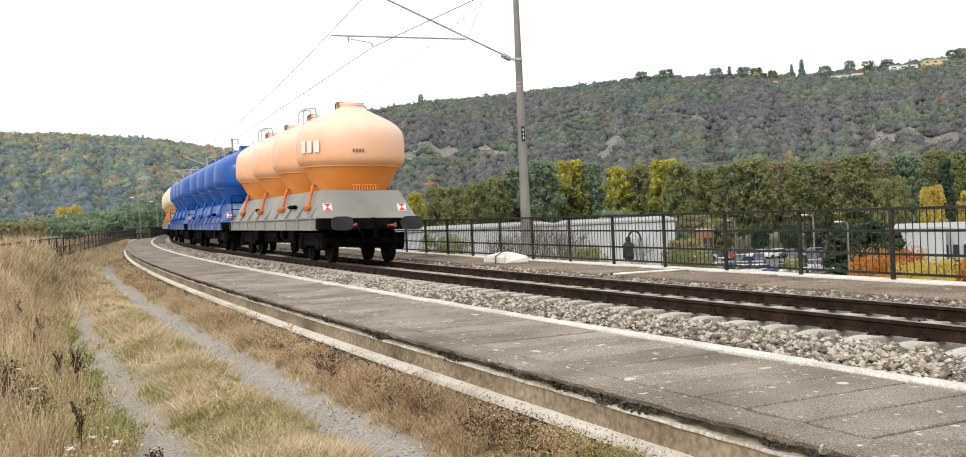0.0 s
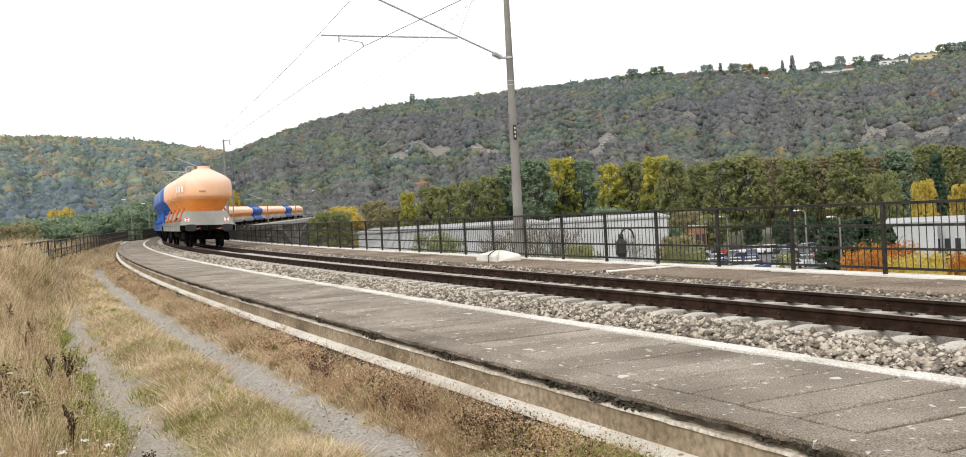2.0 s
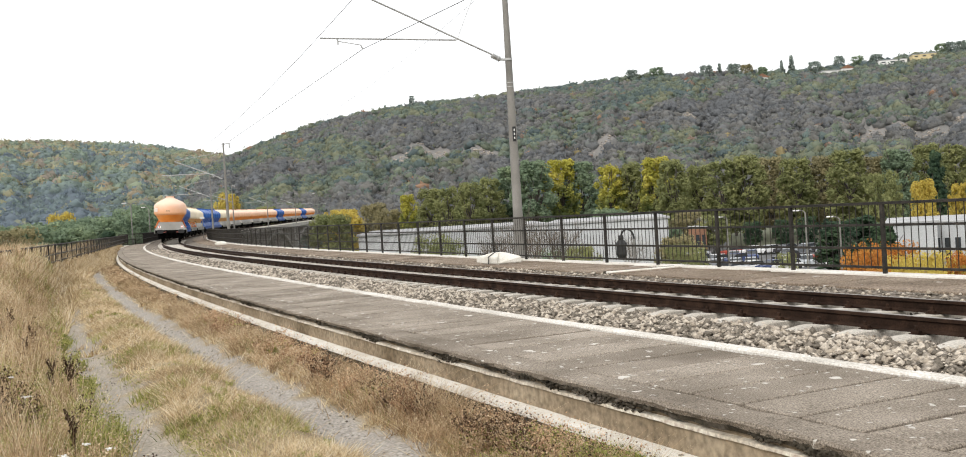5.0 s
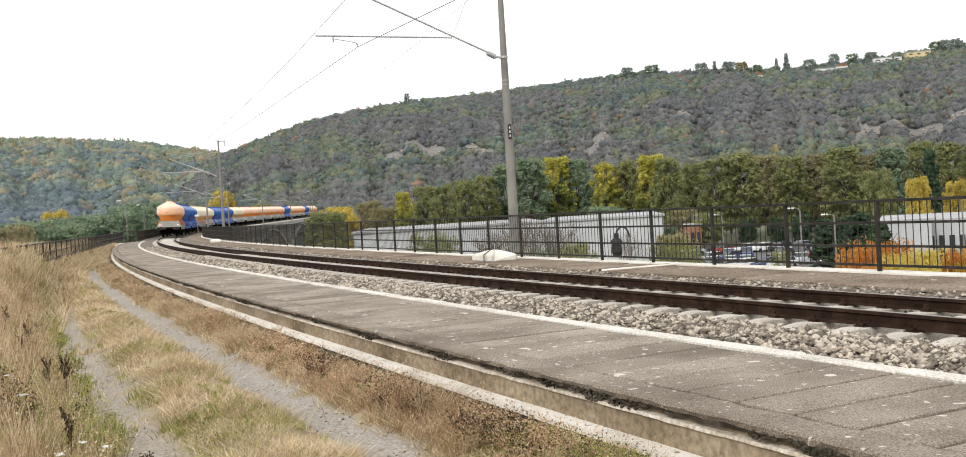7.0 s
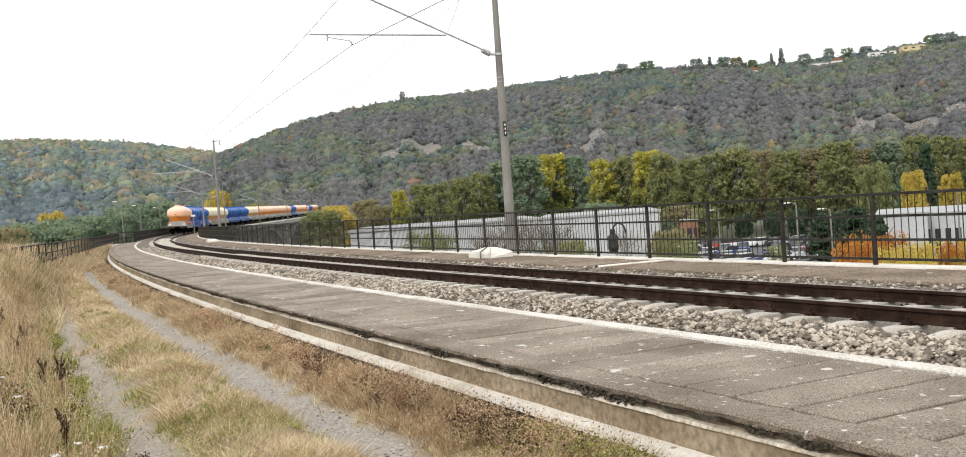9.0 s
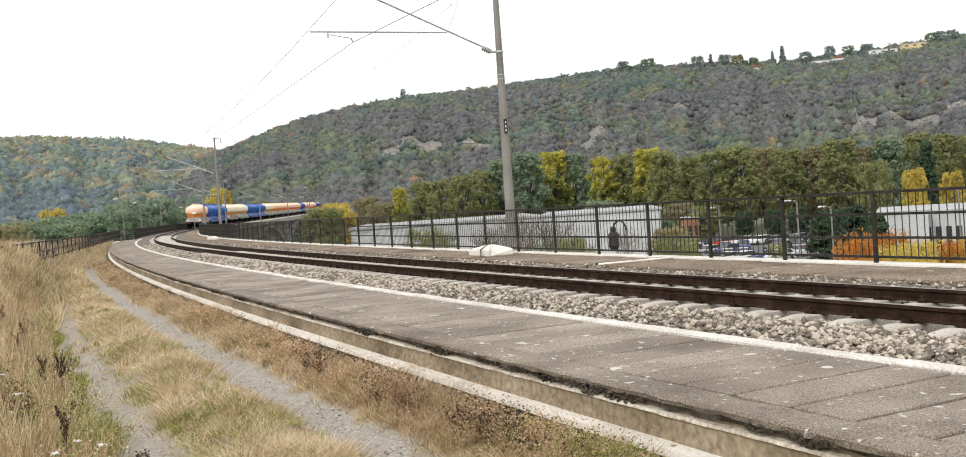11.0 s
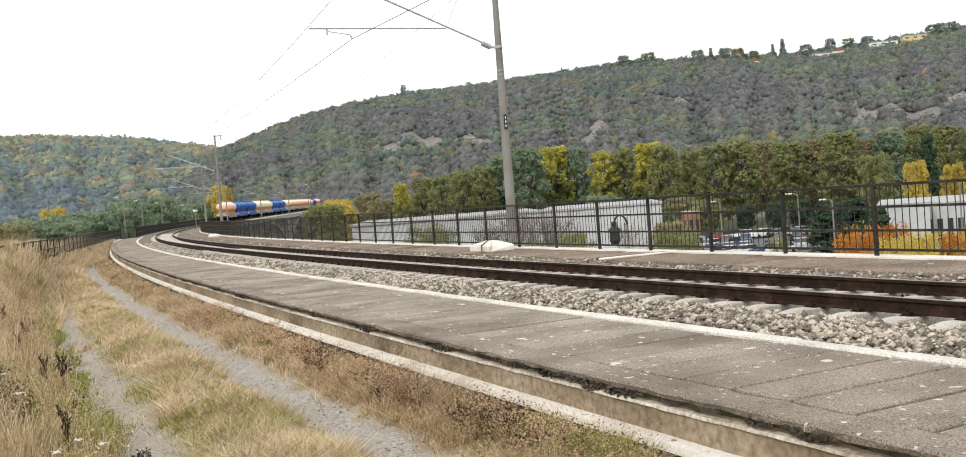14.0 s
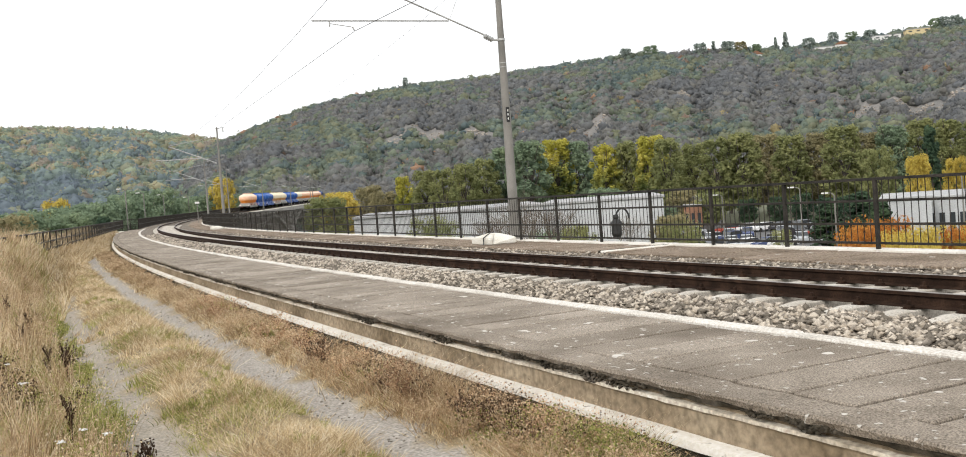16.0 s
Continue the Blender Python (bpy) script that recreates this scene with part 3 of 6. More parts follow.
for centre in (-0.7525, 0.7525):
    rail = link("rail", sweep("rail", [(centre + x, z - 0.001) for x, z in RAIL], -14, 600, 1.5, M_RUST, CANT), None, track, "rusty brown steel rail")
    link("rail_head", sweep("rail_head", [(centre - 0.03, 0.002), (centre + 0.03, 0.002), (centre + 0.03, -0.008), (centre - 0.03, -0.008)], -14, 600, 1.5, M_RAILTOP, CANT), None, rail, "worn running surface")

# ---- railing beside the inner walk ----
FENCE_TOP = 0.92
fence = thing("railing", "dark steel railing with vertical bars along the viaduct edge", "railing")
POST0, PITCH = 1.0, 1.87
bm = bmesh.new()
box(bm, (0, 0, (FENCE_TOP - 0.3 + INNER_Z) / 2), (0.05, 0.062, FENCE_TOP - INNER_Z + 0.3), 0.006)
POST = bpy.data.meshes.new("post")
bm.to_mesh(POST)
bm.free()
POST.materials.append(M_FENCE)
bm = bmesh.new()
box(bm, (0, 0, (FENCE_TOP + INNER_Z + 0.05) / 2), (0.0095, 0.0095, FENCE_TOP - INNER_Z - 0.08))
BAR = bpy.data.meshes.new("bar")
bm.to_mesh(BAR)
bm.free()
BAR.materials.append(M_FENCE)
for i in range(-5, 80):
    ob = new("post", POST)
    ob.parent = fence
    ob.matrix_basis = on_track(POST0 + PITCH * i, FENCE_LAT, 0, 0)
far_bars = bmesh.new()
for i in range(-3, 80):
    for k in range(1, 15):
        m = on_track(POST0 + PITCH * i + PITCH * k / 15, FENCE_LAT, 0, 0)
        if i < 18:
            ob = new("bar", BAR)
            ob.parent = fence
            ob.matrix_basis = m
        else:
            box(far_bars, (0, 0, (FENCE_TOP + INNER_Z + 0.05) / 2), (0.012, 0.012, FENCE_TOP - INNER_Z - 0.08), 0, m)
tagged(part("bar_rest", far_bars, M_FENCE, fence), kind="stuff")
for nm, z0, z1, w in (("handrail", FENCE_TOP - 0.022, FENCE_TOP + 0.018, 0.03), ("rail", 0.59, 0.625, 0.012), ("rail", 0.255, 0.29, 0.012), ("rail", -0.02, 0.015, 0.012)):
    link(nm, sweep(nm, [(FENCE_LAT - w, z0), (FENCE_LAT + w, z0), (FENCE_LAT + w, z1), (FENCE_LAT - w, z1)], -11, POST0 + PITCH * 80, 1.0, M_FENCE), None, fence)

# ---- railings of the outer side, past the end of the bank ----
outer = thing("outer_railing", "dark brown steel railing on the far outer deck edge", "railing")


def panel(parent, bars_bm, a, b, z0, z1, bars, post=True):
    """A railing panel between two places; its thin bars go into the shared mesh."""
    a, b = Vector(a).to_3d(), Vector(b).to_3d()
    z0, z1 = z0 + a.z, z1 + a.z
    for z in (z0 + 0.12, (z0 + z1) / 2, z1 - 0.03):
        bm = bmesh.new()
        rod(bm, (a.x, a.y, z), (b.x, b.y, z), 0.025, 4)
        part("rail", bm, M_FENCE, parent)
    for k in range(bars):
        q = a.lerp(b, (k + 0.5) / bars)
        rod(bars_bm, (q.x, q.y, z0 + 0.06), (q.x, q.y, z1 - 0.03), 0.012, 4)
    if post:
        bm = bmesh.new()
        box(bm, (a.x, a.y, (z0 + z1) / 2), (0.05, 0.05, z1 - z0), 0.005)
        part("post", bm, M_FENCE, parent)


CORNER_S = 97.0
outer_bars = bmesh.new()
for k in range(3):
    panel(outer, outer_bars, at(CORNER_S - 1 + k * 0.3, -5.0 + 0.75 * k), at(CORNER_S - 0.7 + k * 0.3, -4.25 + 0.75 * k), -0.2, 0.95, 10)
for k in range(80):
    panel(outer, outer_bars, at(CORNER_S + 2 * k, -2.75), at(CORNER_S + 2 * k + 2, -2.75), -0.2, 0.95, 14, k < 60)
tagged(part("bar_rest", outer_bars, M_FENCE, outer), kind="stuff")
bank_bars = bmesh.new()
bank_fence = thing("bank_railing", "low dark railing along the outer edge of the bank", "railing")
FENCE_A, FENCE_B = Vector((-9.8, 17.7)), Vector((-35.0, 102.0))
for k in range(40):
    panel(bank_fence, bank_bars, FENCE_A.lerp(FENCE_B, k / 40), FENCE_A.lerp(FENCE_B, (k + 1) / 40), 0.1, 0.88, 5)
tagged(part("bar_rest", bank_bars, M_FENCE, bank_fence), kind="stuff")

# ---- wagons ----
SILO = [(0.0, 4.04), (0.3, 4.04), (0.315, 4.02), (0.32, 3.96), (0.38, 3.915), (0.67, 3.77), (0.88, 3.67), (1.05, 3.58), (1.2, 3.47), (1.31, 3.35), (1.36, 3.21), (1.383, 3.05), (1.385, 2.85), (1.383, 2.66), (1.37, 2.57), (1.335, 2.49), (1.235, 2.405)]
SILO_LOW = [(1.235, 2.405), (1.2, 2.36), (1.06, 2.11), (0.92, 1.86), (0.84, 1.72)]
PITCH_SILO, WAGON = 3.05, 14.75



def lathe(bm, profile, centre, seg=28):
    rings = []
    for r, z in profile:
        if r < 1e-6:
            rings.append([bm.verts.new((centre[0], centre[1], z))])
        else:
            rings.append([bm.verts.new((centre[0] + r * math.cos(2 * math.pi * k / seg), centre[1] + r * math.sin(2 * math.pi * k / seg), z)) for k in range(seg)])
    for a, b in zip(rings, rings[1:]):
        for k in range(seg):
            if len(a) == 1:
                bm.faces.new((a[0], b[k], b[(k + 1) % seg]))
            else:
                bm.faces.new((a[k], b[k], b[(k + 1) % seg], a[(k + 1) % seg]))
    bmesh.ops.recalc_face_normals(bm, faces=bm.faces[:])


def shared(name, build, material, smooth=False):
    bm = bmesh.new()
    build(bm)
    me = bpy.data.meshes.new(name)
    bm.to_mesh(me)
    bm.free()
    if smooth:
        me.polygons.foreach_set("use_smooth", [True] * len(me.polygons))
    me.materials.append(material)
    return me


def b_hopper(bm):
    """The sloping casing under the silos, with its long sills."""
    hull_prism(bm, [(-1.3, 1.1), (-0.97, 1.8), (0.97, 1.8), (1.3, 1.1)], -5.95, 5.95)
    for v in bm.verts:
        if v.co.z > 1.5:
            v.co.y *= 0.93


def b_sill(bm):
    for x in (-1.31, 1.31):
        box(bm, (x, 0, 0.96), (0.06, 12.0, 0.28), 0.01)
        box(bm, (x, 0, 1.1), (0.16, 12.0, 0.03))
        box(bm, (x, 0, 0.82), (0.14, 12.0, 0.025))
        for k in range(9):
            box(bm, (x + (0.03 if x > 0 else -0.03), -5.8 + 11.6 * k / 8, 0.96), (0.06, 0.1, 0.26), 0.008)
    for y in (-5.99, 5.99):
        box(bm, (0, y, 1.09), (2.66, 0.1, 0.05), 0.008)
    for k in range(9):
        y = -5.6 + 11.2 * k / 8
        for sx in (-1, 1):
            a = [bm.verts.new(p) for p in ((sx * 1.3, y - 0.02, 1.1), (sx * 1.4, y - 0.02, 1.1), (sx * 1.14, y - 0.02, 1.45))]
            b = [bm.verts.new(p) for p in ((sx * 1.3, y + 0.02, 1.1), (sx * 1.4, y + 0.02, 1.1), (sx * 1.14, y + 0.02, 1.45))]
            bm.faces.new(a)
            bm.faces.new(b[::-1])
            for i in range(3):
                bm.faces.new((a[i], b[i], b[(i + 1) % 3], a[(i + 1) % 3]))
    bmesh.ops.recalc_face_normals(bm, faces=bm.faces[:])


def b_under(bm):
    box(bm, (0, 0, 0.95), (2.2, 12.1, 0.22), 0.02)
    box(bm, (0, 0, 0.66), (1.9, 4.6, 0.42), 0.05)
    for y in (-2.6, 2.5):
        box(bm, (-1.0, y, 0.68), (0.3, 0.7, 0.34), 0.04)
        box(bm, (1.0, y, 0.68), (0.3, 0.7, 0.34), 0.04)
    for x in (-0.5, 0.5):
        box(bm, (x, 0, 0.8), (0.12, 11.8, 0.28))
    for y in (-1.2, 0.3, 1.5):
        box(bm, (0.3 * y, y, 0.72), (1.5, 0.5, 0.3), 0.05)
    rod(bm, (-0.9, -0.4, 0.66), (-0.9, 1.1, 0.66), 0.19, 10)


def b_headstock(bm):
    box(bm, (0, -6.12, 0.96), (2.62, 0.14, 0.28), 0.02)


def b_buffer(bm):
    rod(bm, (0, 0, 0), (0, -0.34, 0), 0.11, 12)
    rod(bm, (0, -0.3, 0), (0, -0.54, 0), 0.075, 12)
    rim = []
    for k in range(20):
        a = 2 * math.pi * (k + 0.5) / 20
        rim.append((math.copysign(0.26 * abs(math.cos(a)) ** 0.55, math.cos(a)), math.copysign(0.165 * abs(math.sin(a)) ** 0.55, math.sin(a))))
    hull_prism(bm, rim, -0.6, -0.54)


def b_hook(bm):
    box(bm, (0, -0.15, 0), (0.07, 0.3, 0.12), 0.02)
    rod(bm, (0, -0.28, 0.02), (0.03, -0.2, -0.38), 0.03, 6)
    rod(bm, (0.06, -0.28, 0.02), (0.09, -0.2, -0.38), 0.03, 6)
    box(bm, (0.05, -0.2, -0.4), (0.16, 0.06, 0.06), 0.01)


def b_brakehose(bm):
    prev = Vector((0, 0, 0))
    for k in range(1, 8):
        a = math.pi * k / 7
        q = Vector((0.03 * k, -0.1 - 0.16 * math.sin(a), -0.06 * k))
        rod(bm, prev, q, 0.028, 6)
        prev = q


def b_cock(bm):
    rod(bm, (-0.1, -0.06, 0), (0.1, -0.06, 0.03), 0.03, 8)
    box(bm, (0.1, -0.07, 0.02), (0.05, 0.05, 0.12), 0.01)


def b_grille(bm):
    for k in range(9):
        rod(bm, (-0.2 + 0.07 * k, 0, 0), (-0.2 + 0.07 * k, 0.03, 0.13), 0.014, 5)
    rod(bm, (-0.24, 0.03, 0.13), (0.42, 0.03, 0.13), 0.016, 5)


def b_bogie(bm):
    for x in (-1.0, 1.0):
        hull_prism(bm, [(x - 0.06, 0.42), (x - 0.06, 0.74), (x + 0.06, 0.74), (x + 0.06, 0.42)], -1.25, 1.25)
        for y in (-0.9, 0.9):
            box(bm, (x, y, 0.46), (0.24, 0.34, 0.3), 0.04)
            for dy in (-0.24, 0.24):
                rod(bm, (x, y + dy, 0.36), (x, y + dy, 0.7), 0.08, 8)
    box(bm, (0, 0, 0.62), (2.0, 0.36, 0.26), 0.03)
    for y in (-1.28, 1.28):
        box(bm, (0, y, 0.55), (2.0, 0.08, 0.14), 0.01)


def b_wheelset(bm):
    rod(bm, (-1.0, 0, 0), (1.0, 0, 0), 0.08, 10)
    for x in (-0.75, 0.75):
        o = 1 if x > 0 else -1
        rod(bm, (x - 0.06, 0, 0), (x + 0.06, 0, 0), 0.455, 24)
        rod(bm, (x - o * 0.075, 0, 0), (x - o * 0.05, 0, 0), 0.485, 24)
        rod(bm, (x + o * 0.06, 0, 0), (x + o * 0.075, 0, 0), 0.16, 12)
        for k in range(4):
            a = math.pi * k / 2
            rod(bm, (x + o * 0.055, 0.27 * math.cos(a), 0.27 * math.sin(a)), (x + o * 0.07, 0.27 * math.cos(a), 0.27 * math.sin(a)), 0.05, 6)


def b_hatch(bm):
    rod(bm, (0, 0, 4.0), (0, 0, 4.06), 0.335, 20)


def b_latch(bm):
    """The clamp over a filling hatch, with its hinge."""
    box(bm, (0, 0, 4.08), (0.74, 0.07, 0.035), 0.01)
    rod(bm, (-0.36, 0.1, 4.04), (-0.36, -0.1, 4.04), 0.035, 6)
    for y in (-0.1, 0.1):
        box(bm, (-0.36, y, 3.98), (0.04, 0.03, 0.18), 0.005)
    rod(bm, (0.3, 0, 4.08), (0.42, 0, 3.96), 0.02, 6)


def b_toprail(bm):
    for y in (-0.3, 0.3):
        for a, b in (((-0.58, y, 3.75), (-0.58, y, 4.16)), ((-0.58, y, 4.16), (-0.5, y, 4.22)), ((-0.5, y, 4.22), (-0.24, y, 4.24)), ((-0.24, y, 4.24), (-0.2, y, 3.98))):
            rod(bm, a, b, 0.018, 6)
    rod(bm, (-0.5, -0.3, 4.22), (-0.5, 0.3, 4.22), 0.018, 6)


def b_pipe(bm):
    """A discharge hose that leans from the silo's foot down to the sill."""
    pts = [Vector((-0.88, 0, 1.98)), Vector((-1.02, -0.1, 1.94)), Vector((-1.14, -0.3, 1.68)), Vector((-1.24, -0.42, 1.4))]
    for a, b in zip(pts, pts[1:]):
        rod(bm, a, b, 0.048, 8)
    rod(bm, (-1.18, -0.4, 1.4), (-1.34, -0.46, 1.33), 0.07, 8)
    rod(bm, (-1.3, -0.54, 1.36), (-1.3, -0.34, 1.36), 0.05, 8)


def b_silo(bm):
    lathe(bm, SILO, (0, 0))


def b_seam(bm):
    lathe(bm, [(1.232, 2.418), (1.25, 2.412), (1.25, 2.392), (1.215, 2.385)], (0, 0), 28)


def b_marker(bm):
    box(bm, (0, 0, 0), (0.22, 0.012, 0.22))


def b_marker_red(bm):
    for s in (-1, 1):
        a = [bm.verts.new(p) for p in ((-0.1, -0.009, s * 0.1), (0.1, -0.009, s * 0.1), (0, -0.009, 0.0))]
        bm.faces.new(a if s > 0 else a[::-1])


def b_letter(bm):
    for x in (-0.24, 0.0, 0.24):
        a = -x / 1.385
        box(bm, (0, 0, 0), (0.17, 0.012, 0.3), 0, pose(1.385 * math.sin(-a), 1.385 * (1 - math.cos(a)), 0, 0, 0, -math.degrees(a)))


def b_plate(bm):
    for k in range(4):
        box(bm, (-0.12 + 0.08 * k, 0, 0), (0.05, 0.012, 0.08))


def b_valves(bm):
    for y in (-0.25, 0.0, 0.25):
        rod(bm, (0, y, 0), (-0.1, y, 0), 0.05, 8)
        box(bm, (-0.11, y, 0), (0.03, 0.16, 0.03))
    rod(bm, (-0.04, -0.35, 0), (-0.04, 0.35, 0), 0.025, 6)


def b_ladder(bm):
    for x in (-0.2, 0.2):
        rod(bm, (x, 0, 1.1), (x, 0, 2.0), 0.02, 6)
    for k in range(4):
        rod(bm, (-0.2, 0, 1.3 + 0.24 * k), (0.2, 0, 1.3 + 0.24 * k), 0.014, 6)


MESH = {}


def wagon(label, upper, lower, casing, hose, detailed):
    """A four-silo cement wagon, its rear end at y = 0, running towards +y."""
    w = thing("silo_wagon", label, "freight wagon", group="wagons of the cement train")
    mid = pose(0, WAGON / 2, 0)

    def put(name, build, material, m, parent=None, text="", smooth=False):
        key = (name, material.name)
        if key not in MESH:
            MESH[key] = shared(name, build, material, smooth)
        ob = new(name, MESH[key])
        ob.parent = parent or w
        ob.matrix_basis = m
        if text:
            ob["label"] = text
        return ob

    put("casing", b_hopper, casing, mid)
    put("sill", b_sill, casing, mid)
    put("underframe", b_under, M_UNDER, mid)
    put("headstock", b_headstock, M_UNDER, mid)
    put("headstock", b_headstock, M_UNDER, mid @ pose(0, 0, 0, 0, 0, 180))
    for k in range(4):
        m = mid @ pose(0, -1.5 * PITCH_SILO + PITCH_SILO * k, 0)
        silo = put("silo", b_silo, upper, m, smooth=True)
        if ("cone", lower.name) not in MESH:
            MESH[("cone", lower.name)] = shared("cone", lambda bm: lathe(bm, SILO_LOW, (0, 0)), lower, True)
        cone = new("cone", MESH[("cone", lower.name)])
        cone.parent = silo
        put("seam", b_seam, lower, Matrix(), silo)
        put("hatch", b_hatch, upper, Matrix(), silo)
        put("latch", b_latch, M_RUST_PALE if upper is not M_BLUE else M_BLUEGREY, Matrix(), silo, "worn hatch clamp")
        if detailed:
            put("hose", b_pipe, hose, m, None, "discharge hose")
            put("hose", b_pipe, hose, m @ pose(0, 0, 0, 0, 0, 180), None, "discharge hose")
            if k in (1, 3):
                put("top_rail", b_toprail, M_TUBE, Matrix(), silo)
    for y, turn in ((1.12, 0), (WAGON - 1.12, 180)):
        for x in (-0.86, 0.86):
            put("buffer", b_buffer, M_BUFFER, pose(x, y, 0.97, 0, 0, turn))
        if detailed:
            put("coupling_hook", b_hook, M_UNDER, pose(0, y - (0.05 if turn == 0 else -0.05), 1.05, 0, 0, turn))
            for x in (-0.42, 0.42):
                put("brake_hose", b_brakehose, M_UNDER, pose(x, y - (0.05 if turn == 0 else -0.05), 0.92, 0, 0, turn))
            for x in (-0.5, 0.5):
                put("brake_cock", b_cock, M_COCK, pose(x, y - (0.03 if turn == 0 else -0.03), 0.9, 0, 0, turn), None, "dull red brake cock")
    if detailed:
        put("grille", b_grille, lower, pose(0, WAGON / 2 - 1.5 * PITCH_SILO - 0.98, 1.8), None, "low guard rail below the end silo")
    wheels = []
    for y in (2.95, WAGON - 2.95):
        bogie = put("bogie", b_bogie, M_UNDER, pose(0, y, 0))
        for dy in (-0.9, 0.9):
            wheels.append(put("wheelset", b_wheelset, M_UNDER, pose(0, dy, 0.46), bogie))
    if detailed:
        for x in (-0.95, 0.95):
            mk = put("marker_plate", b_marker, M_WHITE, pose(x, 1.575, 1.37, -31, 0, 0), None, "white reflective plate")
            put("marker_sign", b_marker_red, M_RED, Matrix(), mk, "red hourglass sign")
        for side in (-1, 1):
            for y in (4.2, 8.9):
                put("valve_row", b_valves, M_UNDER, pose(side * 1.17, y, 1.42, 0, 0, 0 if side < 0 else 180), None, "black valve handles")
            put("ladder", b_ladder, M_UNDER, pose(side * 1.05, WAGON - 1.0, 0, 0, 0, 0))
        if upper is M_ORANGE:
            put("painted_mark", b_letter, M_PALE, pose(-1.246, WAGON / 2 - 1.5 * PITCH_SILO - 0.665, 2.88, 0, 0, -62), None, "faded white painted mark")
        put("data_plate", b_plate, M_RUST_PALE, pose(-0.2, WAGON / 2 - 1.5 * PITCH_SILO - 1.396, 2.76, 0, 0, -8), None, "small brown painted data")
    return w, wheels


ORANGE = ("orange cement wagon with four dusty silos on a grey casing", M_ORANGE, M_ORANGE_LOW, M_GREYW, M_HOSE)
BLUE = ("blue cement wagon with four silos on a dusty blue casing", M_BLUE, M_BLUE, M_BLUEGREY, M_BLUE)
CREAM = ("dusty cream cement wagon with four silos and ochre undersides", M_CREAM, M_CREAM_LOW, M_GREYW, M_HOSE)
ORDER = [ORANGE, BLUE, BLUE, CREAM, CREAM, BLUE, BLUE, CREAM, ORANGE, ORANGE, ORANGE, ORANGE, ORANGE, BLUE, ORANGE, ORANGE, ORANGE, BLUE, ORANGE, ORANGE]
TRAIN = [wagon(*spec, i < 4) for i, spec in enumerate(ORDER)]
TAIL0, SPEED = 12.75, 13.6

# ---- masts and wires ----
def mast(s, lat, height, label, side=-1.0, detailed=True):
    m = thing("catenary_mast", label, "catenary mast", on_track(s, lat, 0, 0), group="catenary masts")
    bm = bmesh.new()
    rod(bm, (0, 0, -3.0), (0, 0, height), 0.17, 16, 0.062)
    part("pole", bm, M_MAST, m, smooth=False)
    if detailed:
        bm = bmesh.new()
        for z in (4.45, 4.56):
            rod(bm, (0, 0, z), (0, 0, z + 0.02), 0.108, 14)
        rod(bm, (0, 0, 5.17), (0, 0, 5.23), 0.11, 14)
        box(bm, (-0.17, 0, 5.2), (0.2, 0.06, 0.06), 0.01)
        part("clamp", bm, M_TUBE, m)
        bm = bmesh.new()
        box(bm, (-0.02, -0.125, 3.17), (0.1, 0.012, 0.4), 0.003)
        plate = part("number_plate", bm, M_BLACK, m, "black number plate")
        bm = bmesh.new()
        for k in range(3):
            box(bm, (-0.02, -0.133, 3.28 - 0.11 * k), (0.03, 0.006, 0.06))
        part("bar", bm, M_WHITE, plate)
    bm = bmesh.new()
    rod(bm, (-0.25, 0, 5.2), (-0.5, 0, 5.31), 0.055, 10)
    for k in range(4):
        rod(bm, (-0.27 - 0.06 * k, 0, 5.21 + 0.026 * k), (-0.29 - 0.06 * k, 0, 5.22 + 0.026 * k), 0.08, 10)
    part("insulator", bm, M_TUBE, m)
    bm = bmesh.new()
    rod(bm, (-0.45, 0, 5.32), (-4.1, 0, 6.85), 0.025 if detailed else 0.05, 8)
    part("bracket_tube", bm, M_TUBE, m)
    bm = bmesh.new()
    rod(bm, (-1.5, 0, 5.71), (-5.2, 0, 5.71), 0.022 if detailed else 0.04, 8)
    part("registration_tube", bm, M_TUBE, m)
    bm = bmesh.new()
    rod(bm, (-0.15, 0, 7.5), (-4.1, 0, 6.9), 0.02, 8)
    rod(bm, (-1.45, 0, 5.78), (-0.7, 0, 7.4), 0.008, 6)
    part("stay", bm, M_TUBE, m)
    bm = bmesh.new()
    rod(bm, (-4.75, 0, 5.69), (-4.75, 0, 5.55), 0.02, 6)
    rod(bm, (-4.75, 0, 5.64), (-4.15, 0, 5.55), 0.012, 6)
    rod(bm, (-4.15, 0, 5.55), (-4.1, 0, 5.44), 0.02, 6)
    part("steady_arm", bm, M_TUBE, m)
    bm = bmesh.new()
    rod(bm, (-0.15, 0, height - 0.12), (0.62, 0, height - 0.05), 0.035, 6)
    rod(bm, (0.5, 0, height - 0.06), (0.5, 0, height - 0.42), 0.05, 8)
    rod(bm, (0.5, 0, height - 0.42), (0.62, 0, height - 0.46), 0.03, 6)
    part("feeder_arm", bm, M_TUBE, m)
    return m


MASTS = [-49.0, 15.0, 79.5, 133.0, 181.0, 236.0, 292.0, 350.0, 410.0]
MAST_LAT = 4.75
for i, s in enumerate(MASTS):
    mast(s, MAST_LAT if s < 100 else 3.8, 8.3, "grey tapered steel catenary mast with a cantilever arm", detailed=i == 1)


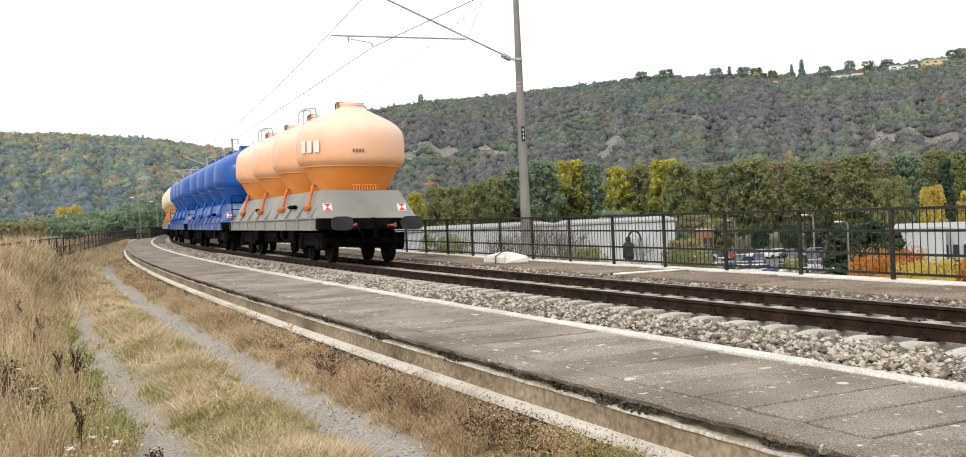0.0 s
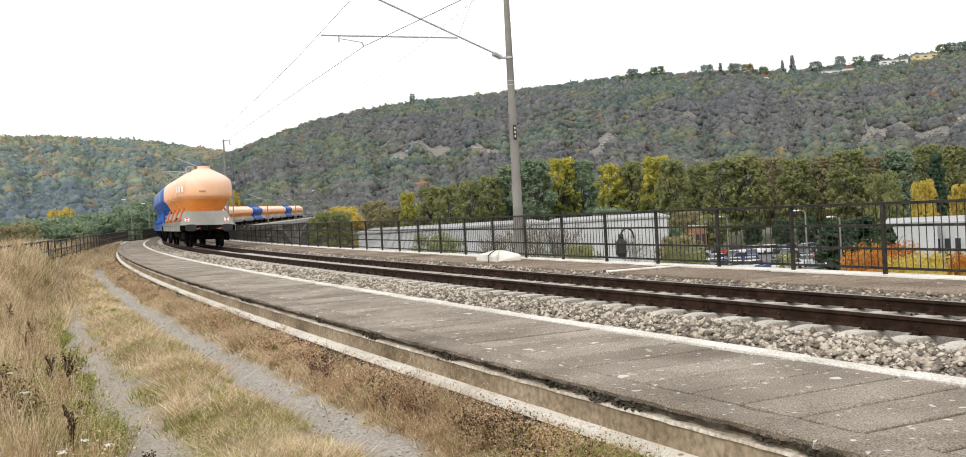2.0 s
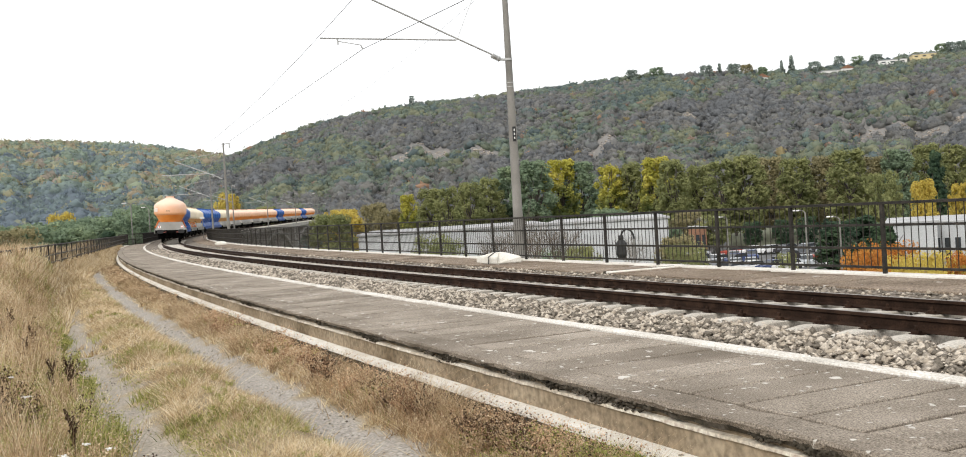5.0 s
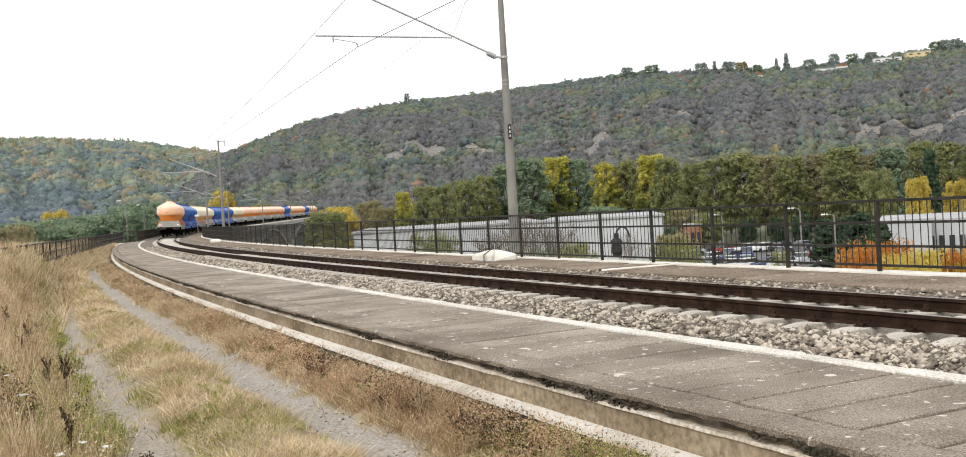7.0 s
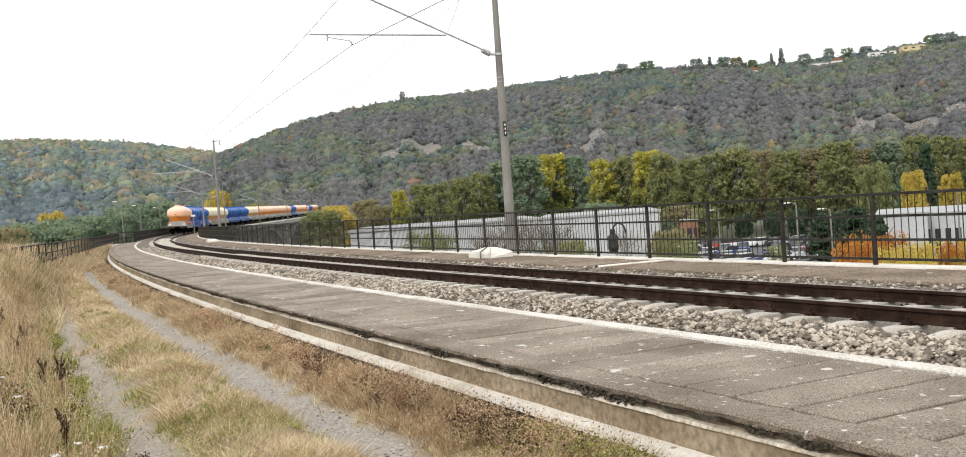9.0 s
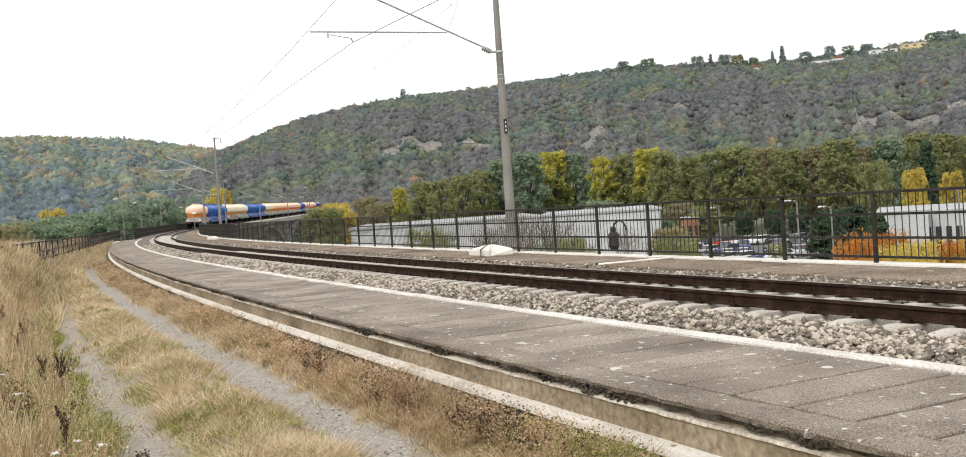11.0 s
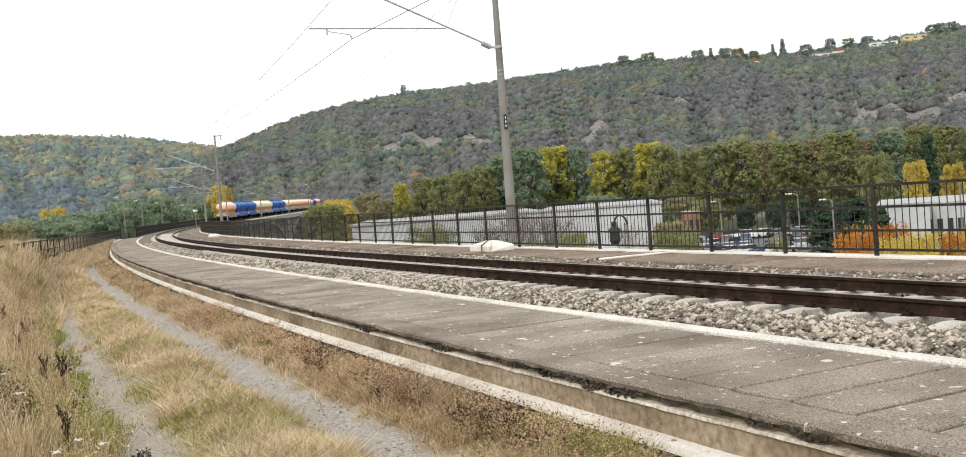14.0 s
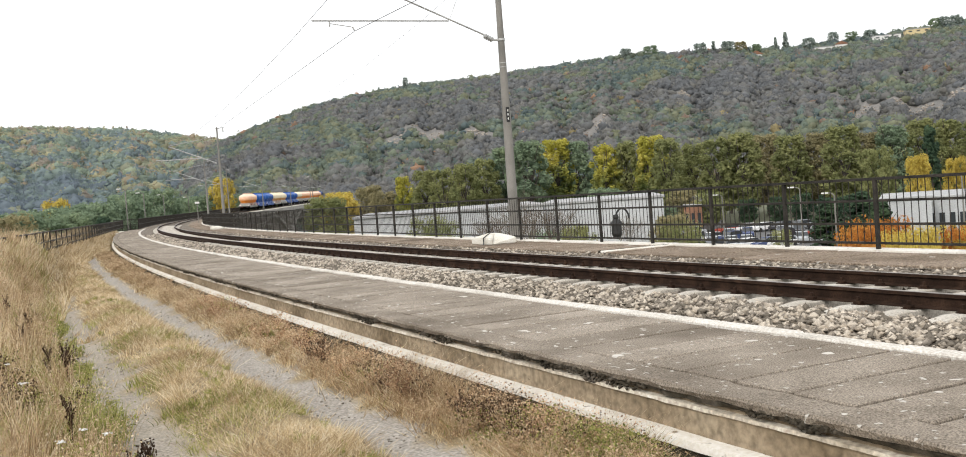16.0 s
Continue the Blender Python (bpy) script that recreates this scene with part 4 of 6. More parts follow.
def wire(name, label, a_lat, z_mast, sag, r):
    bm = bmesh.new()
    prev = None
    for i in range(len(MASTS) - 1):
        for k in range(8):
            u = k / 8
            a = at(MASTS[i], a_lat, z_mast)
            b = at(MASTS[i + 1], a_lat, z_mast)
            q = a.lerp(b, u)
            q.z -= sag * 4 * u * (1 - u)
            if prev is not None:
                rod(bm, prev, q, r, 4)
            prev = q
    ob = part(name, bm, M_WIRE)
    tagged(ob, label, "overhead wire")


wire("contact_wire", "thin overhead contact wire above the track", MAST_LAT - 4.1, 5.45, 0.0, 0.009)
wire("feeder_wire", "thin feeder wire from mast top to mast top", MAST_LAT + 0.5, 7.85, 1.5, 0.006)
wire("messenger_wire", "thin carrying wire sagging between masts", MAST_LAT - 4.1, 6.9, 0.75, 0.01)

# ---- viaduct under the track ----
viaduct = thing("viaduct", "pale concrete arch viaduct carrying the railway", "viaduct", kind="structure")
M_VIADUCT = mat("grey_viaduct_concrete", [(0.22, 0.21, 0.19), (0.32, 0.305, 0.28), (0.4, 0.385, 0.36)], 0.4, 0.92, bump=0.3, detail_scale=8, coords="World")
link("deck_beam", sweep("deck_beam", [(-3.2, -0.3), (3.9, -0.3), (3.9, -1.25), (3.3, -1.5), (-2.6, -1.5), (-3.2, -1.25)], 100, 520, 3, M_VIADUCT), None, viaduct)


def arch(s0, s1):
    """One arch: a rib under the deck with open spandrel columns and its pier."""
    bm = bmesh.new()
    n = 16
    outline_o, outline_i = [], []
    for k in range(n + 1):
        u = -1 + 2 * k / n
        outline_o.append((s0 + (s1 - s0) * k / n, -1.5 - 7.0 * u * u))
        outline_i.append((s0 + (s1 - s0) * k / n, -2.2 - 8.2 * u * u))
    for lat in (2.6, -1.9):
        for i in range(n):
            corner = []
            for dl in (0, 0.9):
                for (s, z) in (outline_o[i], outline_o[i + 1], outline_i[i + 1], outline_i[i]):
                    corner.append(bm.verts.new(at(s, lat + dl, z)))
            a, b = corner[:4], corner[4:]
            bm.faces.new(a[::-1])
            bm.faces.new(b)
            for q in range(4):
                bm.faces.new((a[q], a[(q + 1) % 4], b[(q + 1) % 4], b[q]))
    bmesh.ops.recalc_face_normals(bm, faces=bm.faces[:])
    part("arch_rib", bm, M_VIADUCT, viaduct)
    for k in (1, 2, 3, 4, 12, 13, 14, 15):
        bm = bmesh.new()
        s = s0 + (s1 - s0) * k / n
        box(bm, (0.35, 0, (outline_o[k][1] - 1.45) / 2), (5.8, 0.5, abs(outline_o[k][1] + 1.45)), 0.02, on_track(s, 0, 0, 0))
        part("column", bm, M_VIADUCT, viaduct)
    bm = bmesh.new()
    box(bm, (0.35, 0, -6.0), (6.4, 2.4, 9.0), 0.1, on_track(s0, 0, 0, 0))
    part("pier", bm, M_VIADUCT, viaduct)


for k in range(6):
    arch(146 + 72 * k, 218 + 72 * k)

# ---- hills ----
def leaf_mat(name, stops, scale, spread=0.08, rough=0.8, thin=0.45):
    m = mat(name, stops, scale, rough, bump=0.0, detail_scale=scale * 12, fine=0.3, random_by="island", spread=spread, coords="World")
    if thin:
        n, l = m.node_tree.nodes, m.node_tree.links
        b = n["Principled BSDF"]
        b.inputs["Specular IOR Level"].default_value = 0.15
        glow = n.new("ShaderNodeBsdfTranslucent")
        l.new(b.inputs["Base Color"].links[0].from_socket, glow.inputs["Color"])
        mix = n.new("ShaderNodeMixShader")
        mix.inputs["Fac"].default_value = thin
        l.new(b.outputs[0], mix.inputs[1])
        l.new(glow.outputs[0], mix.inputs[2])
        l.new(mix.outputs[0], n["Material Output"].inputs["Surface"])
    return m


M_FOREST = leaf_mat("hazed_autumn_forest", [(0.15, 0.15, 0.15), (0.2, 0.2, 0.2)], 0.012, 0.06)


def tinted(m):
    """Takes the base colour of each tree from its own foliage colour, haze included, with fine mottling."""
    n, l = m.node_tree.nodes, m.node_tree.links
    own = n.new("ShaderNodeVertexColor")
    own.layer_name = "foliage"
    for node in n:
        if node.bl_idname == "ShaderNodeMix":
            l.new(own.outputs["Color"], node.inputs["A"])
            node.inputs["Factor"].default_value = 0.15
            break


tinted(M_FOREST)
# floor colour lightened as well, to carry the haze between the crowns
M_HILL = mat("hazed_forest_floor", [(0.12, 0.125, 0.115), (0.16, 0.155, 0.145), (0.2, 0.185, 0.17)], 0.02, 0.95, bump=0, coords="World")
M_ROCK = mat("bare_rock", [(0.22, 0.195, 0.17), (0.3, 0.265, 0.225), (0.37, 0.32, 0.27)], 0.15, 0.95, bump=0.5, detail_scale=1.0, coords="World")


def hill(name, label, table, base_d, crest_d, material, tints, trees, rmin, rmax, b0, b1, drop):
    """A wooded slope whose crest has the elevation angles of the table, over bearings."""
    bs = np.array([t[0] for t in table])
    es = np.array([t[1] for t in table])
    ds = np.array([t[2] for t in table])

    def surface(b, u):
        d = base_d + (ds_at(b) - base_d) * u
        crest = np.tan(np.radians(np.interp(b, bs, es))) * ds_at(b) + 1.2 - drop
        shape = np.where(u <= 1, 0.22 * u + 0.78 * u ** 1.25, 1 - 0.25 * (u - 1))
        z = VALLEY_Z - 1 + (crest - VALLEY_Z) * shape
        gully = np.sin(b * 1.7 + 2 * u) * 5 + np.sin(b * 4.1 + 1.3) * 2.5
        z = z + gully * np.clip(u, 0, 1) * (1 - np.clip(u, 0, 1)) * 2.5
        return np.stack([d * np.sin(np.radians(b)), d * np.cos(np.radians(b)), z], -1)

    def ds_at(b):
        return np.interp(b, bs, ds)

    nb, nu = 160, 26
    B, U = np.meshgrid(np.linspace(b0, b1, nb), np.linspace(0, 1.5, nu), indexing="ij")
    V = surface(B, U).reshape(-1, 3)
    i, j = np.meshgrid(np.arange(nb - 1), np.arange(nu - 1), indexing="ij")
    F = np.stack([i * nu + j, (i + 1) * nu + j, (i + 1) * nu + j + 1, i * nu + j + 1], -1).reshape(-1, 4)
    tagged(link(name, soup(name, V, F, M_HILL, True)), label, "hill", kind="structure")
    b, u = RNG.uniform(b0, b1, trees), RNG.uniform(0.0, 1.06, trees) ** 0.85
    c = surface(b, u)
    r = RNG.uniform(rmin, rmax, trees) * RNG.choice([0.7, 1.0, 1.2], trees)
    keep = np.ones(trees, bool)
    for rb, ru, wb, wu in ROCKS.get(name, ()):
        keep &= ((b - rb) / wb) ** 2 + ((u - ru) / wu) ** 2 > RNG.uniform(0.5, 1.2, trees)
    b, u, c, r = b[keep], u[keep], c[keep], r[keep]
    c[:, 2] += r * RNG.uniform(0.1, 0.4, len(r)) - np.where(u > 0.86, 0.2 * r, 0)
    slow = np.array([noise.noise(Vector((x * 0.012, y * 0.012, z * 0.03))) for x, y, z in c])
    mid = np.array([noise.noise(Vector((x * 0.04, y * 0.04, z * 0.09 + 5))) for x, y, z in c])
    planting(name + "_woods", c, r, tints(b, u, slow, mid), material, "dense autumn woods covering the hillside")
    return surface


def planting(name, c, r, tint, material, label):
    """Many crowns, each a core shingled with leaf sprays, with a colour of its own."""
    k = 14
    n = len(c)
    v, f = clumps(c, r * 0.8, 0.85, 0.22)
    way = RNG.normal(size=(n, k, 3))
    way /= np.linalg.norm(way, axis=2)[..., None]
    way[..., 2] = np.abs(way[..., 2]) * 0.9 - 0.1
    tips = (c[:, None] + way * (r[:, None] * RNG.uniform(0.6, 1.15, (n, k)))[..., None]).reshape(-1, 3)
    v2, f2 = leaves(tips, np.repeat(r * 0.22, k) * RNG.uniform(0.6, 1.5, n * k))
    me = soup(name, np.concatenate([v, v2]), np.concatenate([f, f2 + len(v)]), material)
    spray = np.repeat(tint, k, 0) * RNG.uniform(0.93, 1.08, (n * k, 1))
    rgb = np.concatenate([np.repeat(tint, len(ICO_V), 0), np.repeat(spray, 4, 0)])
    layer = me.color_attributes.new("foliage", "FLOAT_COLOR", "POINT")
    layer.data.foreach_set("color", np.concatenate([rgb, np.ones((len(rgb), 1))], 1).astype(np.float32).ravel())
    tagged(link(name, me), label, "woods", kind="stuff")


def pick(palette, score):
    """A colour from the palette by a score between 0 and 1, with some scatter."""
    q = np.clip(score, 0, 0.999) * len(palette)
    return np.array(palette)[q.astype(int)] * RNG.uniform(0.9, 1.12, (len(score), 1))


def east_hazed_tints(b, u, slow, mid):
    # tree colours with distance haze mixed in: pale, greyed, lifted in blue
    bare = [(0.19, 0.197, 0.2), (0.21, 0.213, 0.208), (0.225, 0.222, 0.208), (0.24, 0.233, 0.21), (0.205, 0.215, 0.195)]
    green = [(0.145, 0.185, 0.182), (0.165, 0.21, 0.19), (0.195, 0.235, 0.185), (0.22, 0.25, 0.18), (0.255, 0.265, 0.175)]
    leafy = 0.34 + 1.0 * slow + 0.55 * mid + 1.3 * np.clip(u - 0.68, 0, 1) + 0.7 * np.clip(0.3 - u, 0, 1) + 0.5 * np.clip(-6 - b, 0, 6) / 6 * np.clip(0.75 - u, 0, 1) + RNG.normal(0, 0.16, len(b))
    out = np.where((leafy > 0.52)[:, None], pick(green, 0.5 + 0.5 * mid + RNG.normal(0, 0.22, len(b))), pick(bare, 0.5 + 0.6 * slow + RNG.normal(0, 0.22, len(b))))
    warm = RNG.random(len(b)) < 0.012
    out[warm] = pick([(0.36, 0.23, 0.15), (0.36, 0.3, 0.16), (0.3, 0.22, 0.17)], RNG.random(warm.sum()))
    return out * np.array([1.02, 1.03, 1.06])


def west_hazed_tints(b, u, slow, mid):
    # haze put into the colours, bluer and paler on this farther hill
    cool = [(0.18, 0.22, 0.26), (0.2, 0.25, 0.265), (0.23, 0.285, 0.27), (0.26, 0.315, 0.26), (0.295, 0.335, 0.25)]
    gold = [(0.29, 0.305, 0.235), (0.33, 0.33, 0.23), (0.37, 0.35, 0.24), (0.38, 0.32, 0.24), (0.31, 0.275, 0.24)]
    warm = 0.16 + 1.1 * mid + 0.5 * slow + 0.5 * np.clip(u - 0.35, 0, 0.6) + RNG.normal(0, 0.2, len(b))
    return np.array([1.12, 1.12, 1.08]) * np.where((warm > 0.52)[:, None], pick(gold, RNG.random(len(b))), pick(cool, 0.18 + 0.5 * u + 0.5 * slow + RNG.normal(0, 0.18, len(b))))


ROCKS = {"east_hill": [(-4.0, 0.5, 0.9, 0.04), (-2.2, 0.54, 1.3, 0.05), (0.8, 0.48, 0.9, 0.035), (7.4, 0.44, 0.8, 0.07), (24, 0.42, 4.5, 0.035), (12, 0.62, 1.2, 0.03)]}
EAST = [(-22, 1.0, 800), (-16, 2.9, 800), (-14, 4.15, 800), (-12.5, 4.7, 800), (-9.1, 5.85, 790), (-6, 6.45, 780), (-2.9, 6.8, 770), (1, 6.95, 760), (4.8, 7.25, 750), (10, 7.5, 750), (18.2, 7.0, 760), (22, 7.1, 760), (26.3, 7.35, 760), (35, 6.5, 800), (60, 5, 900)]
WEST = [(-70, 5, 900), (-40, 6.2, 900), (-29, 5.8, 900), (-24.9, 5.55, 900), (-22, 5.4, 920), (-18.9, 5.2, 940), (-15.8, 4.75, 960), (-12, 3.9, 960), (-6, 1.9, 960)]
east_surface = hill("east_hill", "steep wooded valley side with bare autumn trees and rock patches", EAST, 330, 760, M_FOREST, east_hazed_tints, 23000, 1.7, 3.3, -19, 34, 8.0)
west_surface = hill("west_hill", "rounded hill covered in green and orange autumn woods", WEST, 420, 940, M_FOREST, west_hazed_tints, 8500, 2.6, 5.2, -34, -8, 9.0)



def outcrops():
    """Bare rock lumps in the gaps of the woods."""
    cs, rs = [], []
    for rb, ru, wb, wu in ROCKS["east_hill"]:
        n = int(45 * wb)
        bb, uu = RNG.normal(rb, wb * 0.45, n), RNG.normal(ru, wu * 0.45, n)
        cs.append(east_surface(bb, uu))
        rs.append(RNG.uniform(0.4, 1.2, n))
    v, f = clumps(np.concatenate(cs), np.concatenate(rs), 0.55, 0.25)
    tagged(link("rock_outcrops", soup("rock_outcrops", v, f, M_ROCK)), "bare tan rock outcrops between the trees", "rock", kind="stuff")


outcrops()

# ---- trees of the valley ----
M_BARK = mat("grey_bark", [(0.05, 0.042, 0.035), (0.09, 0.078, 0.065), (0.13, 0.115, 0.1)], 3.0, 0.95, bump=0.5)
LEAF = {
    "olive": leaf_mat("olive_leaves", [(0.19, 0.215, 0.095), (0.265, 0.28, 0.12), (0.34, 0.345, 0.15)], 0.25),
    # green is lifted and blued to hold some valley haze
    "green": leaf_mat("green_leaves", [(0.15, 0.21, 0.14), (0.225, 0.295, 0.19), (0.31, 0.375, 0.22)], 0.25),
    "yellow": leaf_mat("yellow_leaves", [(0.34, 0.33, 0.06), (0.5, 0.46, 0.09), (0.64, 0.56, 0.14)], 0.25),
    "gold": leaf_mat("golden_leaves", [(0.4, 0.31, 0.07), (0.56, 0.44, 0.1), (0.66, 0.54, 0.15)], 0.25),
    "brown": leaf_mat("brown_leaves", [(0.24, 0.22, 0.125), (0.32, 0.285, 0.155), (0.4, 0.35, 0.19)], 0.25),
    "dark": leaf_mat("conifer_needles", [(0.0308, 0.057, 0.039), (0.063, 0.105, 0.063), (0.112, 0.165, 0.0825)], 0.4),
    # needles paled by the same painted haze as the hillside
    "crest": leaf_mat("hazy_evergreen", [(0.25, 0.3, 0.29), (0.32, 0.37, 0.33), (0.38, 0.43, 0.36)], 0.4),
    "orange": leaf_mat("orange_leaves", [(0.36, 0.12, 0.03), (0.52, 0.22, 0.05), (0.58, 0.34, 0.09)], 0.6),
}


def turning(m, leaf):
    """Leaves that have turned in the upper crown only."""
    n, l = m.node_tree.nodes, m.node_tree.links
    b = n["Principled BSDF"]
    old = b.inputs["Base Color"].links[0].from_socket
    co = n.new("ShaderNodeTexCoord")
    sep = n.new("ShaderNodeSeparateXYZ")
    l.new(co.outputs["Object"], sep.inputs[0])
    tex = n.new("ShaderNodeTexNoise")
    tex.inputs["Scale"].default_value = 7.0
    l.new(co.outputs["Object"], tex.inputs["Vector"])
    add = n.new("ShaderNodeMath")
    add.operation = "MULTIPLY_ADD"
    l.new(tex.outputs["Fac"], add.inputs[0])
    add.inputs[1].default_value = 0.9
    l.new(sep.outputs["Z"], add.inputs[2])
    mr = n.new("ShaderNodeMapRange")
    mr.inputs["From Min"].default_value = 1.15
    mr.inputs["From Max"].default_value = 0.85
    l.new(add.outputs[0], mr.inputs["Value"])
    mix = n.new("ShaderNodeMix")
    mix.data_type = "RGBA"
    l.new(mr.outputs["Result"], mix.inputs["Factor"])
    l.new(old, mix.inputs["A"])
    mix.inputs["B"].default_value = (*leaf, 1)
    l.new(mix.outputs["Result"], b.inputs["Base Color"])
    for link_ in list(l):
        if link_.to_node.bl_idname == "ShaderNodeBsdfTranslucent":
            l.new(mix.outputs["Result"], link_.to_socket)


turning(LEAF["yellow"], (0.19, 0.235, 0.09))
TREE = {}


def tree_mesh(shape, tint, seed):
    """Trunk with limbs, and a crown of leaf clumps; unit height."""
    key = (shape, tint, seed)
    if key in TREE:
        return TREE[key]
    r = np.random.default_rng(seed)
    bm = bmesh.new()
    rod(bm, (0, 0, -0.02), (0.01, 0, 0.55), 0.018, 8, 0.009)
    tips = []
    wide = {"poplar": 0.17, "round": 0.36, "conifer": 0.18, "bush": 0.55}[shape]
    for k in range(18):
        z = r.uniform(0.18, 0.7)
        a = r.uniform(0, 6.28)
        up = 0.26 if shape == "poplar" else 0.12
        tip = Vector((math.cos(a) * wide * r.uniform(0.5, 0.9), math.sin(a) * wide * r.uniform(0.5, 0.9), z + up * r.uniform(0.5, 1.2)))
        rod(bm, (0, 0, z * 0.75), tip, 0.006, 5, 0.002)
        tips.append(tip)
    trunk = bpy.data.meshes.new("trunk")
    bm.to_mesh(trunk)
    bm.free()
    trunk.materials.append(M_BARK)
    count = 8000 if shape != "bush" else 6000
    lobes = 240
    z0, z1 = {"poplar": (0.1, 1.0), "round": (0.16, 1.0), "conifer": (0.06, 1.0), "bush": (0.05, 1.0)}[shape]
    lz = z0 + (z1 - z0) * r.uniform(0.06, 0.9, lobes)
    la = r.uniform(0, 6.28, lobes)
    q = (lz - z0) / (z1 - z0)
    if shape == "conifer":
        env = wide * (1.02 - q) ** 0.8
    elif shape == "poplar":
        env = wide * np.clip(np.sin(np.pi * np.clip(q, 0.02, 0.98) ** 0.8), 0.02, 1) ** 0.5
    else:
        env = wide * np.sqrt(np.clip(1 - ((q - 0.5) / 0.58) ** 2, 0.05, 1))
    lr = env * np.sqrt(r.uniform(0.1, 0.95, lobes))
    lc = np.stack([np.cos(la) * lr, np.sin(la) * lr, lz], -1)
    which = r.integers(0, lobes, count)
    d = r.normal(size=(count, 3))
    d /= np.linalg.norm(d, axis=1)[:, None]
    rad = (wide * 0.2 * r.uniform(0.6, 1.2, lobes))[which] * r.uniform(0.2, 1.0, count) ** 0.33
    p = lc[which] + d * rad[:, None] * np.array([1, 1, 1.3 if shape == "poplar" else 0.75])
    p[:, 2] = np.clip(p[:, 2], z0 * 0.7, 1.02)
    v, f = leaves(p, {"poplar": 0.0135, "round": 0.02, "conifer": 0.017, "bush": 0.02}[shape], 0.0, d + np.array([0, 0, 0.4]))
    crown = soup("crown", v, f, LEAF[tint])
    TREE[key] = (trunk, crown)
    return TREE[key]


def tree(shape, tint, b, d, height, width=1.0, label="", base=VALLEY_Z, seed=None):
    seed = RNG.integers(0, 3) if seed is None else seed
    trunk, crown = tree_mesh(shape, tint, int(seed))
    x, y = bearing_point(b, d)
    kind = {"poplar": "poplar_tree", "round": "tree", "conifer": "conifer", "bush": "shrub"}[shape]
    t = thing(kind, label, "shrub" if shape == "bush" else "tree", Matrix.Translation((x, y, base)) @ pose(0, 0, 0, 0, 0, RNG.uniform(0, 360)), group="valley trees")
    for name, me in (("trunk", trunk), ("crown", crown)):
        ob = new(name, me)
        ob.parent = t
        ob.scale = (height * width, height * width, height)
    return t


def bearing_of(x):
    """Bearing in degrees of a place across the view."""
    return math.degrees(math.atan((x - 784) / 1643.8)) + 0.7


# the poplar rows along the river
for x, top, tint, w in ((655, 310, "yellow", 0.8), (690, 300, "olive", 1.2), (720, 298, "olive", 1.1), (755, 290, "olive", 1.2), (790, 282, "olive", 1.1), (822, 262, "green", 1.15), (860, 252, "green", 1.3), (905, 250, "yellow", 1.2), (935, 254, "green", 1.2), (985, 262, "yellow", 1.1),
                        (1020, 258, "olive", 1.1), (1060, 247, "yellow", 1.1), (1085, 252, "olive", 1.1), (1130, 262, "olive", 1.2), (1165, 255, "olive", 1.2), (1205, 247, "olive", 1.3), (1245, 250, "brown", 1.2), (1285, 252, "olive", 1.3), (1330, 250, "brown", 1.2), (1370, 238, "olive", 1.3), (1410, 250, "brown", 1.2),
                        (1450, 240, "green", 1.2), (1500, 232, "olive", 1.2), (1540, 234, "olive", 1.2), (1590, 235, "olive", 1.2), (1640, 240, "olive", 1.2), (1700, 240, "brown", 1.2)):
    d = RNG.uniform(205, 235)
    horizon = 336.4 - 0.0615 * (x - 784)
    z_top = (horizon - top + 6) / 1643.8 * d + 1.2
    tree("poplar", tint, bearing_of(x), d, z_top - VALLEY_Z, w * 1.05, {"olive": "tall olive green poplar by the river", "yellow": "poplar turning bright yellow", "green": "tall dense green poplar", "brown": "half bare brownish poplar"}[tint])
for x in range(640, 1720, 34):
    tree("poplar", ["olive", "brown", "olive"][x % 3], bearing_of(x), RNG.uniform(238, 265), RNG.uniform(10.5, 13.5), 1.7, "olive poplar in the back row")
